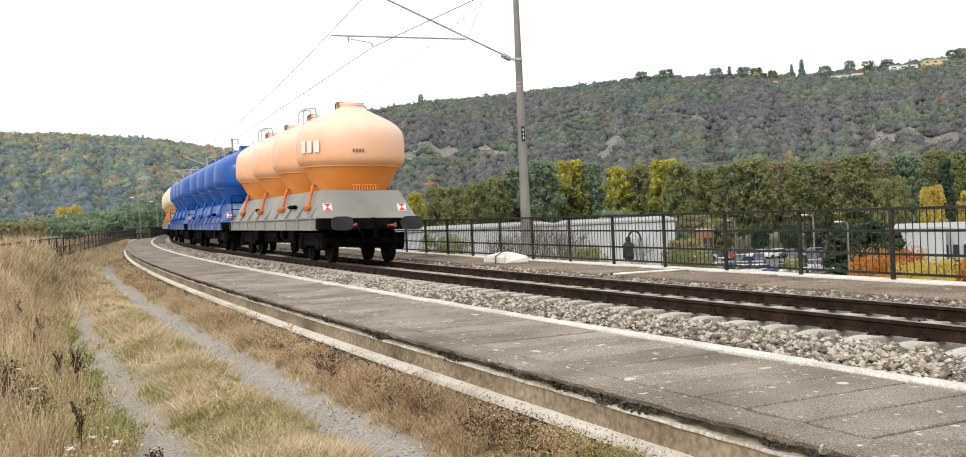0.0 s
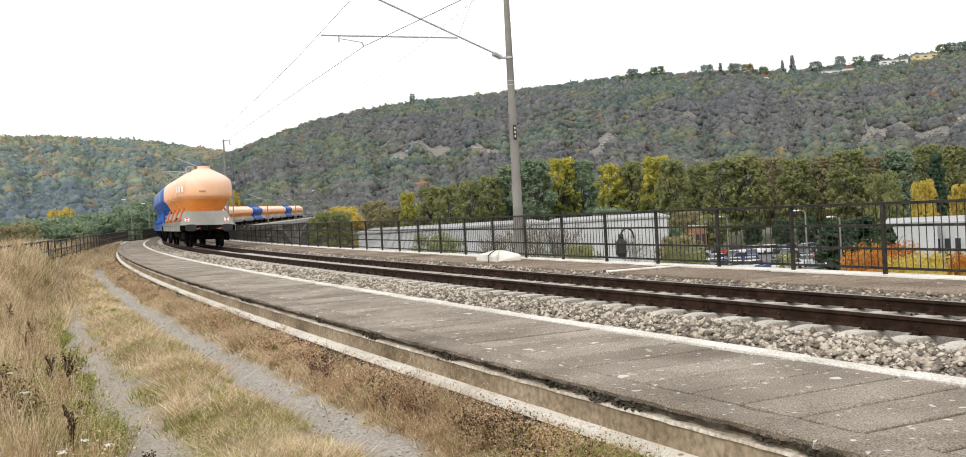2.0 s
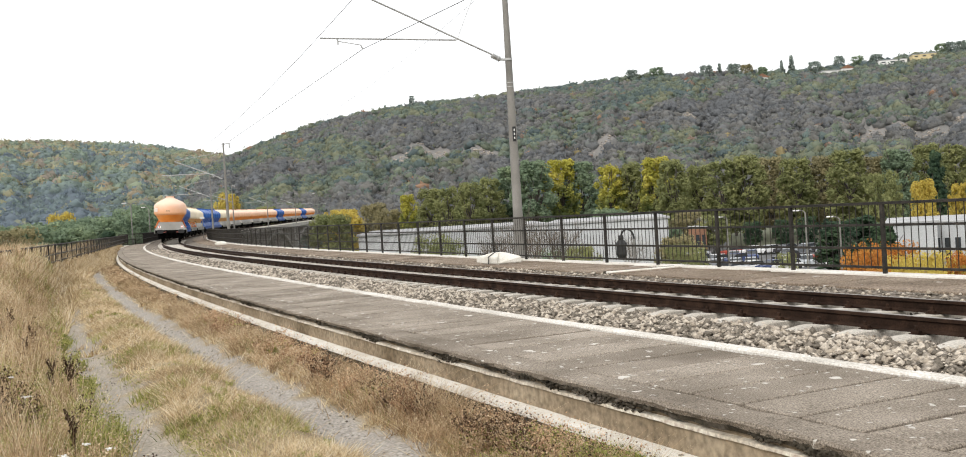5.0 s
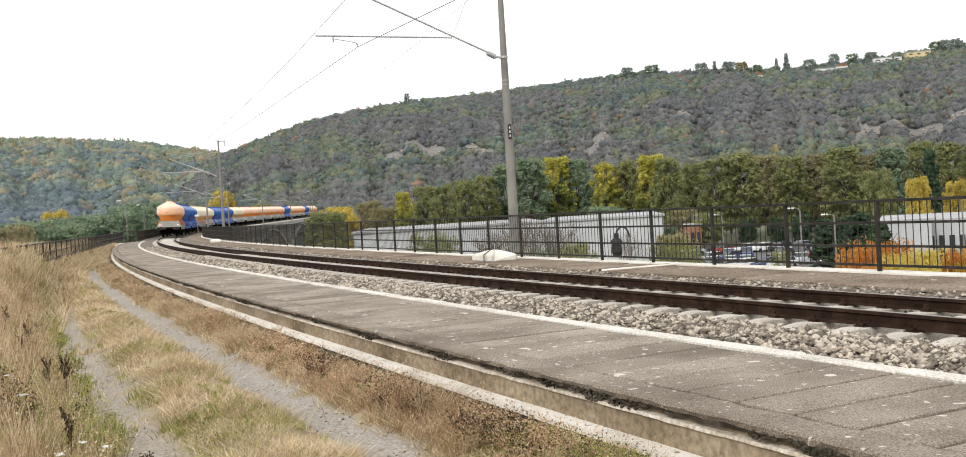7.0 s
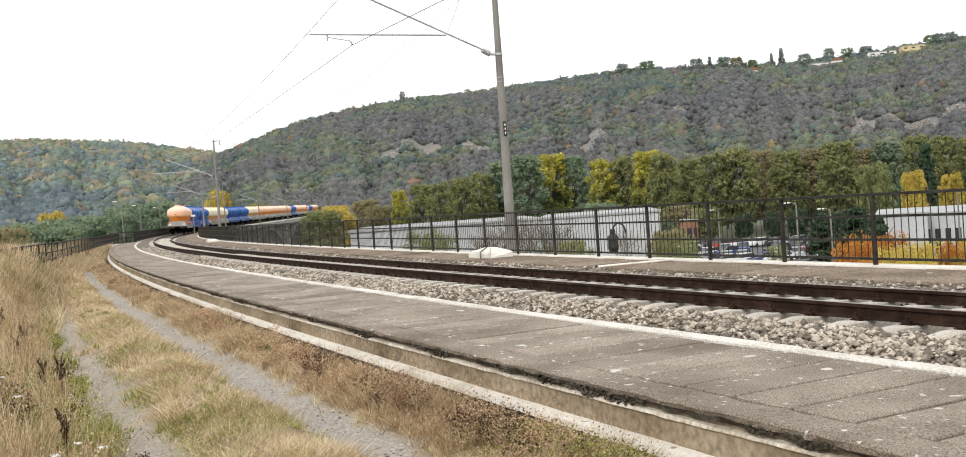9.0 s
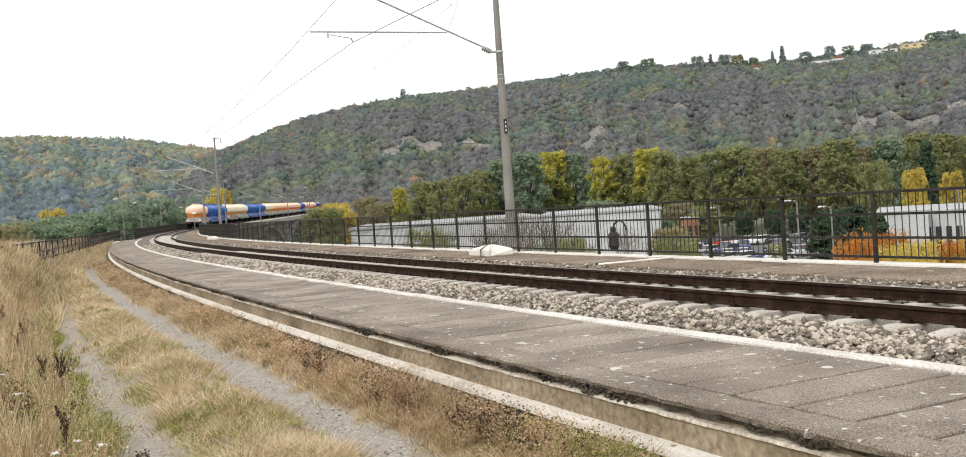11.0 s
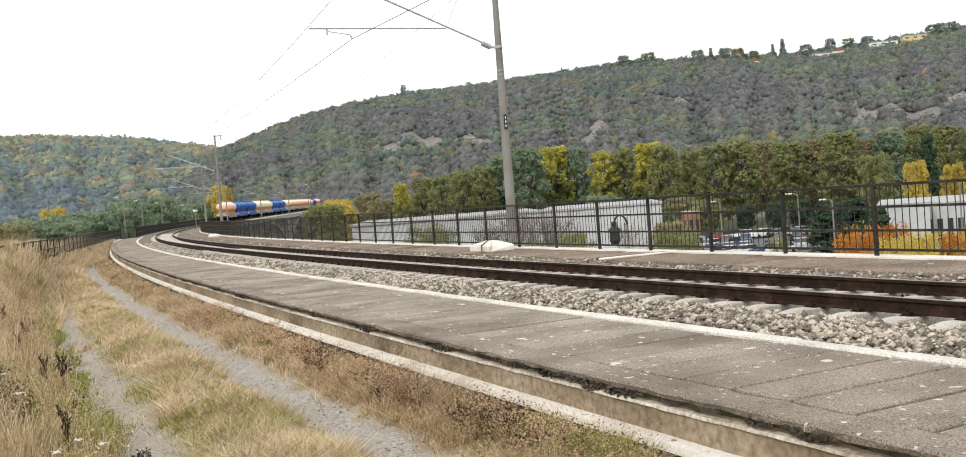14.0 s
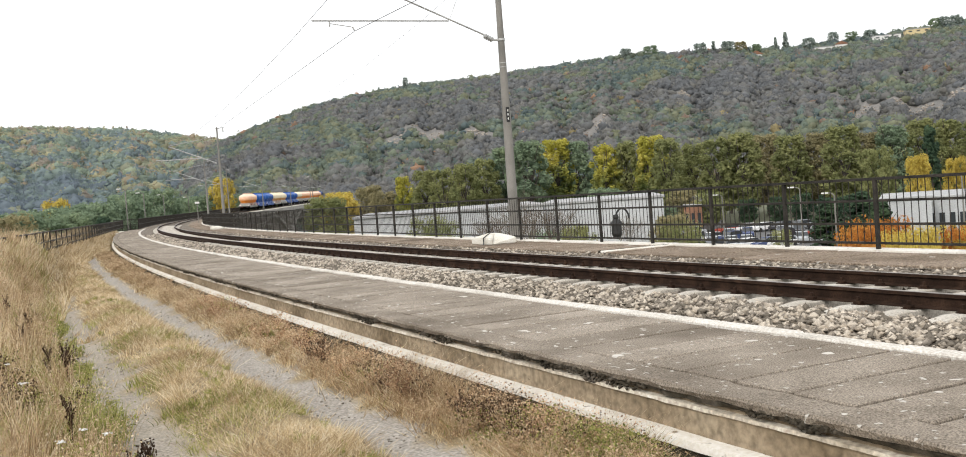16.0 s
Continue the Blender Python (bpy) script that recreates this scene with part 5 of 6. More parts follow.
# round trees and conifers nearer
for x, top, d, shape, tint, w in ((1490, 282, 150, "round", "gold", 0.45), (1550, 286, 150, "round", "gold", 0.45), (1425, 270, 170, "round", "olive", 0.6), (1512, 235, 190, "conifer", "dark", 0.9), (1300, 343, 178, "round", "dark", 0.9), (1330, 345, 175, "conifer", "dark", 1.2), (1370, 346, 150, "round", "dark", 0.9), (1392, 334, 100, "conifer", "dark", 1.9), (1340, 344, 104, "conifer", "dark", 1.9), (1425, 348, 96, "conifer", "dark", 1.7), (1085, 372, 96, "round", "brown", 0.8), (1100, 384, 90, "bush", "olive", 0.6), (1260, 348, 182, "round", "dark", 0.9),
                                  (1210, 352, 185, "round", "dark", 0.9), (1400, 350, 130, "round", "green", 0.8), (1075, 362, 140, "round", "green", 0.9), (1105, 335, 185, "round", "brown", 1.0), (1150, 340, 180, "round", "olive", 1.0), (980, 330, 170, "round", "green", 1.1), (1040, 335, 175, "round", "dark", 1.0),
                                  (548, 330, 190, "round", "gold", 0.9), (530, 338, 170, "round", "olive", 0.9), (600, 322, 260, "round", "brown", 0.8), (620, 332, 250, "round", "brown", 0.8), (362, 306, 260, "round", "gold", 0.5), (425, 328, 330, "round", "olive", 0.9),
                                  (60, 352, 170, "round", "green", 1.1), (92, 338, 180, "round", "gold", 0.5), (30, 358, 150, "round", "green", 1.1), (140, 345, 160, "round", "green", 1.1), (175, 340, 170, "round", "green", 1.1), (215, 330, 190, "round", "green", 1.0), (245, 322, 210, "round", "green", 1.0), (285, 335, 220, "round", "green", 1.0), (-20, 358, 150, "round", "green", 1.1), (0, 362, 140, "round", "brown", 1.0), (115, 358, 150, "round", "green", 1.0), (320, 335, 260, "round", "green", 0.9), (165, 360, 140, "conifer", "dark", 1.3), (395, 335, 300, "round", "green", 0.9)):
    horizon = 336.4 - 0.0615 * (x - 784)
    z_top = (horizon - top) / 1643.8 * d + 1.2
    tree(shape, tint, bearing_of(x), d, max(3.0, z_top - VALLEY_Z), w, {"gold": "round tree with golden yellow autumn leaves", "olive": "olive green tree in the valley", "green": "leafy green tree in the valley", "dark": "dark evergreen tree in the valley", "brown": "brownish half bare tree"}[tint])
# shrubs on the inner bank below the railing
for x, top, d, tint, h in ((1398, 384, 42, "orange", 4.2), (1424, 374, 44, "orange", 4.8), (1455, 396, 40, "gold", 3.6), (1490, 388, 42, "gold", 4.2), (1525, 386, 41, "gold", 4.2), (1560, 384, 40, "orange", 3.8), (1600, 380, 40, "gold", 4.2), (1490, 416, 33, "gold", 2.4), (1550, 420, 30, "gold", 2.4), (1405, 420, 34, "orange", 2.0), (1262, 400, 60, "olive", 2.2), (690, 372, 48, "olive", 3.6), (715, 380, 46, "olive", 3.0), (930, 388, 42, "olive", 3.0), (880, 396, 40, "green", 2.6)):
    horizon = 336.4 - 0.0615 * (x - 784)
    z_top = (horizon - top) / 1643.8 * d + 1.2
    tree("bush", tint, bearing_of(x), d, h, 0.55, {"orange": "shrub with bright orange autumn leaves", "gold": "shrub with yellow autumn leaves", "olive": "olive scrub beside the bank", "green": "green scrub beside the bank"}[tint], z_top - h)

# ---- buildings of the valley ----
M_PANEL = mat("white_wall_panels", [(0.4, 0.41, 0.42), (0.48, 0.49, 0.5), (0.54, 0.55, 0.56)], 0.2, 0.6, bump=0.05, coords="World")
M_ROOF = mat("grey_flat_roof", [(0.3, 0.3, 0.3), (0.42, 0.42, 0.42)], 0.3, 0.8, bump=0.1, coords="World")
M_BRICK = mat("brown_brick", [(0.2, 0.1, 0.06), (0.3, 0.16, 0.1)], 0.5, 0.9, bump=0.2, coords="World")
M_GLASS = mat("dark_window", [(0.03, 0.035, 0.04), (0.05, 0.055, 0.06)], 0.5, 0.1, bump=0, coords="World")
M_ASPHALT = mat("yard_asphalt", [(0.06, 0.06, 0.06), (0.1, 0.1, 0.1), (0.14, 0.135, 0.13)], 0.1, 0.9, bump=0.2, detail_scale=4, coords="World")
M_YELLOWB = mat("yellow_render", [(0.56, 0.45, 0.25), (0.66, 0.55, 0.33)], 0.2, 0.9, bump=0.05, coords="World")


def building(label, x0, x1, top, d, depth, material, windows=(0, 0), roof=M_ROOF, base=VALLEY_Z, pitched=False, turn=0.0):
    b = bearing_of((x0 + x1) / 2)
    horizon = 336.4 - 0.0615 * ((x0 + x1) / 2 - 784)
    z_top = (horizon - top) / 1643.8 * d + 1.2
    width = (x1 - x0) / 1643.8 * d / math.cos(math.radians(b)) 
    px, py = bearing_point(b, d)
    ob = thing("building", label, "building", Matrix.Translation((px, py, base)) @ pose(0, 0, 0, 0, 0, -b + turn))
    h = z_top - base
    bm = bmesh.new()
    box(bm, (0, depth / 2, h / 2), (width, depth, h), 0.05)
    part("wall", bm, material, ob)
    bm = bmesh.new()
    if pitched:
        hull_prism(bm, [(-width / 2 - 0.4, h), (0, h + width * 0.28), (width / 2 + 0.4, h)], -0.4, depth + 0.4)
    else:
        box(bm, (0, depth / 2, h + 0.15), (width + 0.4, depth + 0.4, 0.3), 0.04)
    part("roof", bm, roof, ob)
    nx, nz = windows
    for i in range(nx):
        for j in range(nz):
            w = width / nx
            bm = bmesh.new()
            box(bm, (-width / 2 + w * (i + 0.5), -0.02, h * (j + 0.55) / nz), (w * 0.55, 0.1, h / nz * 0.42))
            part("window", bm, M_GLASS, ob)
    return ob


building("long white industrial hall with smooth panel walls", 572, 880, 372, 118, 24, M_PANEL)
building("white industrial hall with a flat roof", 880, 1072, 357, 122, 26, M_PANEL)
building("small brown brick house by the yard", 1108, 1135, 366, 178, 10, M_BRICK, (3, 1))
building("low grey workshop behind the yard", 1118, 1165, 352, 186, 14, M_ROOF, (6, 1))
building("white store building with a flat roof", 1436, 1500, 356, 105, 14, M_PANEL)
building("white workshop with a band of windows", 1500, 1600, 352, 112, 18, M_PANEL, (8, 1))
yard = bmesh.new()
box(yard, (40, 158, VALLEY_Z + 0.05), (110, 70, 0.1))
tagged(part("car_park", yard, M_ASPHALT), "grey asphalt car park in the valley", "car park", kind="structure")
CAR_PAINT = [mat("car_" + n, [c, tuple(min(1, v * 1.15) for v in c)], 0.5, 0.25, bump=0) for n, c in (("white", (0.7, 0.7, 0.7)), ("silver", (0.4, 0.42, 0.44)), ("red", (0.36, 0.06, 0.04)), ("blue", (0.05, 0.07, 0.16)), ("dark", (0.04, 0.04, 0.045)))]
CAR = {}


def car(x, y, turn, k):
    if k not in CAR:
        def body(bm):
            hull_prism(bm, [(-2.15, 0.3), (-2.15, 0.75), (-1.9, 0.85), (-0.95, 0.95), (1.75, 0.98), (2.15, 0.8), (2.15, 0.3)], -0.88, 0.88)
            bmesh.ops.bevel(bm, geom=bm.edges[:], offset=0.06, segments=2, affect="EDGES")

        def cabin(bm):
            hull_prism(bm, [(-1.0, 0.93), (-0.35, 1.42), (1.2, 1.45), (1.8, 0.95)], -0.76, 0.76)

        def roof(bm):
            hull_prism(bm, [(-0.36, 1.43), (-0.3, 1.48), (1.1, 1.5), (1.22, 1.45)], -0.7, 0.7)

        def wheel(bm):
            rod(bm, (0, -0.1, 0), (0, 0.1, 0), 0.32, 12)
        CAR[k] = [("body", shared("body", body, CAR_PAINT[k]), Matrix()), ("cabin", shared("cabin", cabin, M_GLASS), Matrix()), ("roof", shared("roof", roof, CAR_PAINT[k]), Matrix())]
        wm = shared("wheel", wheel, M_BLACK)
        CAR[k] += [("wheel", wm, pose(dx, dy, 0.32)) for dx in (-1.35, 1.35) for dy in (-0.8, 0.8)]
    c = thing("car", ["white parked car", "silver parked car", "red parked car", "dark blue parked car", "black parked car"][k] + " in the valley car park", "car", pose(x, y, VALLEY_Z + 0.1, 0, 0, turn), group="parked cars")
    for name, me, m in CAR[k]:
        ob = new(name, me)
        ob.parent, ob.matrix_basis = c, m


rc = random.Random(5)
for row, d in enumerate((134, 141, 152, 159, 172)):
    for k in range(18):
        if rc.random() < 0.8:
            b = 7.5 + k * 0.95 + rc.uniform(-0.1, 0.1)
            x, y = bearing_point(b, d)
            car(x, y, rc.uniform(-6, 6) + (75 if row % 2 else 20), rc.choice([0, 0, 0, 0, 1, 1, 1, 4, 4, 2, 3]))


def street_lamp(x, top, d, double=False, base=VALLEY_Z):
    b = bearing_of(x)
    horizon = 336.4 - 0.0615 * (x - 784)
    z_top = (horizon - top) / 1643.8 * d + 1.2
    px, py = bearing_point(b, d)
    lamp = thing("street_lamp", "grey steel street lamp with a bent arm", "street lamp", pose(px, py, base, 0, 0, -b), group="street lamps")
    h = z_top - base
    bm = bmesh.new()
    rod(bm, (0, 0, 0), (0, 0, h - 0.2), 0.09, 8, 0.06)
    rod(bm, (0, 0, h - 0.2), (-0.2, 0, h), 0.045, 6)
    rod(bm, (-0.2, 0, h), (-0.5, 0, h + 0.03), 0.045, 6)
    part("pole", bm, M_MAST, lamp)
    bm = bmesh.new()
    box(bm, (-0.75, 0, h + 0.03), (0.55, 0.25, 0.12), 0.03)
    part("lamp_head", bm, M_WHITE, lamp)


for x, top, d in ((1297, 337, 92), (1352, 346, 88), (1170, 348, 120), (205, 329, 130), (234, 335, 150), (266, 338, 180), (306, 342, 210), (508, 311, 240), (1560, 318, 95)):
    street_lamp(x, top, d)

# ---- houses on the crest ----
for x, y, w, h, mtl, pitched, label in ((1240, 118, 9, 6, M_WHITE, True, "white house among the trees on the crest"), (1120, 121, 10, 5, M_BRICK, True, "small brown house on the crest"), (1355, 111, 16, 5, M_WHITE, False, "white villa on the crest"), (1378, 108, 8, 5, M_WHITE, True, "white house on the crest"), (1452, 98, 18, 3, M_WHITE, False, "long pale building on the crest"), (1503, 91, 15, 3.2, M_YELLOWB, False, "long yellow building on the crest"), (1517, 106, 10, 9, M_WHITE, True, "white house with a steep roof on the crest"), (1313, 122, 7, 4, M_WHITE, True, "small white house on the slope")):
    b = bearing_of(x)
    d = 735.0
    horizon = 336.4 - 0.0615 * (x - 784)
    z = (horizon - y) / 1643.8 * d
    px, py = bearing_point(b, d)
    ob = thing("house", label, "house", Matrix.Translation((px, py, z - h - 3.7)) @ pose(0, 0, 0, 0, 0, -b + 12))
    bm = bmesh.new()
    box(bm, (0, 5, h / 2 - 3), (w, 10, h + 6), 0.05)
    part("wall", bm, mtl, ob)
    bm = bmesh.new()
    if pitched:
        hull_prism(bm, [(-w / 2 - 0.5, h), (0, h + w * 0.3), (w / 2 + 0.5, h)], -0.5, 10.5)
    else:
        box(bm, (0, 5, h + 0.2), (w + 0.6, 10.6, 0.4), 0.05)
    part("roof", bm, M_ROOF if not pitched else M_BRICK, ob)
    for i in range(3):
        bm = bmesh.new()
        box(bm, (-w / 3 + w / 3 * i, -0.03, h * 0.6), (w * 0.14, 0.1, h * 0.25))
        part("window", bm, M_GLASS, ob)

# ---- small things on the deck ----
def cover_box():
    ob = thing("cable_cover", "weathered white pyramid-topped cover box on the inner walk", "cover box", on_track(12.1, 2.75, INNER_Z - 0.02, 0))
    bm = bmesh.new()
    hull = [(-0.42, 0), (-0.42, 0.2), (-0.1, 0.34), (0.1, 0.34), (0.42, 0.2), (0.42, 0)]
    hull = [(a * 0.75, z * 0.75) for a, z in hull]
    hull_prism(bm, hull, -0.6, 0.6)
    for v in bm.verts:
        if v.co.z > 0.2:
            v.co.y *= 0.25
    bmesh.ops.bevel(bm, geom=bm.edges[:], offset=0.02, segments=2, affect="EDGES")
    part("shell", bm, M_BOX, ob)
    bm = bmesh.new()
    prev = Vector((-0.36, -0.2, 0.0))
    for q in ((-0.345, -0.17, 0.16), (-0.2, -0.08, 0.22), (-0.05, 0.02, 0.27), (0.12, 0.1, 0.25)):
        rod(bm, prev, q, 0.012, 6)
        prev = Vector(q)
    part("cable", bm, M_BLACK, ob, "black cable")


cover_box()
post = thing("marker_post", "thin post with a small white head at the railing", "marker post", on_track(110.0, 3.1, INNER_Z, 0))
bm = bmesh.new()
rod(bm, (0, 0, 0), (0, 0, 2.2), 0.04, 8)
part("pole", bm, M_MAST, post)
bm = bmesh.new()
box(bm, (0, 0, 2.3), (0.5, 0.08, 0.22), 0.03)
part("head", bm, M_WHITE, post)
st = tagged(link("white_stone", soup("white_stone", *clumps(np.array([[0, 0, 0.1]]), np.array([0.45]), 0.4, 0.05, (ICO2_V, ICO2_F)), M_BOX, True)), "smooth white boulder on the inner walk", "stone")
st.matrix_basis = on_track(61, 2.7, INNER_Z - 0.06, 0)

def bare_shrub(x, top, d, height, seed):
    """A leafless shrub of forked twigs."""
    r = random.Random(seed)
    bm = bmesh.new()

    def grow(a, way, length, rad, depth):
        q = a + way * length
        rod(bm, a, q, rad, 4, rad * 0.7)
        if depth:
            for k in range(3):
                w = (way + Vector((r.uniform(-0.6, 0.6), r.uniform(-0.6, 0.6), r.uniform(-0.15, 0.5)))).normalized()
                grow(a + way * length * r.uniform(0.6, 1.0), w, length * r.uniform(0.6, 0.85), rad * 0.62, depth - 1)
    for k in range(6):
        way = Vector((r.uniform(-0.6, 0.6), r.uniform(-0.6, 0.6), 1)).normalized()
        grow(Vector((r.uniform(-0.2, 0.2), r.uniform(-0.2, 0.2), 0)), way, height * 0.32, 0.022, 4)
    horizon = 336.4 - 0.0615 * (x - 784)
    z_top = (horizon - top) / 1643.8 * d + 1.2
    px, py = bearing_point(bearing_of(x), d)
    sh = thing("bare_shrub", "leafless grey brown shrub behind the railing", "shrub", Matrix.Translation((px, py, z_top - height)))
    part("twig_crown", bm, M_TWIG, sh)


M_TWIG = mat("grey_twigs", [(0.1, 0.08, 0.06), (0.2, 0.165, 0.13)], 4.0, 0.9, bump=0)
bare_shrub(862, 318, 34, 3.6, 3)
bare_shrub(885, 330, 36, 3.2, 8)
bare_shrub(805, 352, 36, 2.4, 9)
bare_shrub(1000, 362, 70, 4.0, 5)


def lantern():
    d = 42.0
    b = bearing_of(1018)
    px, py = bearing_point(b, d)
    ob = thing("street_lantern", "old black street lantern hanging from a curved pole", "street lamp", pose(px, py, -6.0, 0, 0, -b))
    bm = bmesh.new()
    rod(bm, (0, 0, 0), (0, 0, 5.6), 0.06, 8, 0.045)
    part("pole", bm, M_MAST, ob, "pale grey pole")
    bm = bmesh.new()
    prev = Vector((0, 0, 5.6))
    for k in range(1, 9):
        a = math.pi * 0.9 * k / 8
        q = Vector((-0.27 + 0.27 * math.cos(a), 0, 5.6 + 0.42 * math.sin(a)))
        rod(bm, prev, q, 0.04, 6)
        prev = q
    part("arm", bm, M_BLACK, ob)
    bm = bmesh.new()
    lathe(bm, [(0.0, 5.78), (0.1, 5.78), (0.12, 5.66), (0.1, 5.6), (0.24, 5.45), (0.26, 5.38), (0.2, 5.36), (0.22, 5.0), (0.16, 4.84), (0.02, 4.82)], (-0.53, 0), 12)
    part("lantern_head", bm, M_BLACK, ob, "black lantern head")


lantern()
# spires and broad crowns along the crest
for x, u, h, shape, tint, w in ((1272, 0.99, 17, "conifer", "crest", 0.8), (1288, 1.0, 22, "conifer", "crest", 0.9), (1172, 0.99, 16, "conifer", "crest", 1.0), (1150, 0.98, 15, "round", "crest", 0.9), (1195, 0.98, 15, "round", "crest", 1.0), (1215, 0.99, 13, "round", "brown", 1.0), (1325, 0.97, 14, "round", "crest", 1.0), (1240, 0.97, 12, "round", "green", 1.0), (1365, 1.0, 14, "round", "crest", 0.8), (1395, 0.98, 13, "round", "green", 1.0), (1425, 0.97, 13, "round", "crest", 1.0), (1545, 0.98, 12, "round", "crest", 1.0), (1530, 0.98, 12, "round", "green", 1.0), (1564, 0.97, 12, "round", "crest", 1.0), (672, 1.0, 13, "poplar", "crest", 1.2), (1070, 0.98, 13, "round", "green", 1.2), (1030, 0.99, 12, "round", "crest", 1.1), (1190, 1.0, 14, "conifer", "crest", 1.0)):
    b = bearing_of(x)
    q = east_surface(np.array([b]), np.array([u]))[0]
    tree(shape, tint, b, math.hypot(q[0], q[1]), h, w, {"crest": "haze-paled evergreen on the crest of the hill", "green": "green tree on the crest of the hill", "brown": "reddish brown tree on the crest"}[tint], q[2] - 0.38 * h)

# ---- grass ----
M_DRY = leaf_mat("dry_grass", [(0.29, 0.202, 0.107), (0.509, 0.385, 0.221), (0.678, 0.55, 0.356), (0.824, 0.709, 0.509)], 0.7, 0.3)
M_GREEN = leaf_mat("green_grass", [(0.15, 0.165, 0.045), (0.29, 0.3, 0.085), (0.46, 0.45, 0.16)], 0.7, 0.3)
M_REDDISH = leaf_mat("russet_stalks", [(0.22, 0.125, 0.075), (0.49, 0.32, 0.19), (0.8, 0.6, 0.4)], 1.2, 0.3)
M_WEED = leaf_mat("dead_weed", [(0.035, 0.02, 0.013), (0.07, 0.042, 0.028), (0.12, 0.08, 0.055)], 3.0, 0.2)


def place(s, lat):
    phi = TURN0 + s / RADIUS
    x, y = CX - (RADIUS - lat) * np.cos(phi), CY + (RADIUS - lat) * np.sin(phi)
    return np.stack([x, y, ground_height(x, y)], -1)


def blades(name, label, s, lat, height, width, material, lean=0.45, segs=3):
    n = len(s)
    root = place(s, lat)
    tall = np.array([noise.noise(Vector((q * 1.1, w * 1.6, 7.7))) for q, w in zip(s, lat)])
    h = height * RNG.uniform(0.55, 1.25, n) * np.clip(1 + 1.3 * tall, 0.45, 1.7)
    a = RNG.uniform(0, 2 * np.pi, n)
    bend = np.stack([np.cos(a), np.sin(a)], -1) * (lean * h * RNG.uniform(0.2, 1.2, n))[:, None]
    bend[:, 0] += 0.08 * h
    a2 = RNG.uniform(0, 2 * np.pi, n)
    side = np.stack([np.cos(a2), np.sin(a2), 0 * a2], -1) * np.broadcast_to(width, n)[:, None]
    V = []
    for k in range(segs):
        u = k / segs
        c = root + np.concatenate([bend * u ** 1.8, (h * u)[:, None] - 0.03], 1)
        V += [c - side * (1 - 0.6 * u), c + side * (1 - 0.6 * u)]
    V.append(root + np.concatenate([bend, h[:, None] * 0.93], 1))
    k = 2 * segs + 1
    V = np.stack(V, 1).reshape(-1, 3)
    tri = []
    for q in range(segs - 1):
        tri += [(2 * q, 2 * q + 1, 2 * q + 3), (2 * q, 2 * q + 3, 2 * q + 2)]
    tri.append((2 * segs - 2, 2 * segs - 1, 2 * segs))
    F = (np.array(tri)[None] + (np.arange(n) * k)[:, None, None]).reshape(-1, 3)
    tagged(link(name, soup(name, V, F, material)), label, "grass", kind="stuff")


def spread(n, s0, s1, lat0, lat1, power=1.6):
    u = RNG.random(n) ** power
    return s0 + (s1 - s0) * u, RNG.uniform(lat0, lat1, n)


def tufted(s, lat, amount=0.6):
    """Draws part of the blades together into tufts."""
    n = len(s)
    k = max(1, n // 22)
    pick = RNG.integers(0, k, n)
    cs, cl = s[:k][pick], lat[:k][pick]
    join = RNG.random(n) < amount
    return np.where(join, cs + RNG.normal(0, 0.06, n), s), np.where(join, cl + RNG.normal(0, 0.06, n), lat)


def patchy(s, lat, scale, low):
    """Keeps the blades where a slow noise is high, for an uneven growth."""
    keep = np.array([noise.noise(Vector((a * scale, b * scale, 3.3))) > low for a, b in zip(s, lat)])
    return s[keep], lat[keep]


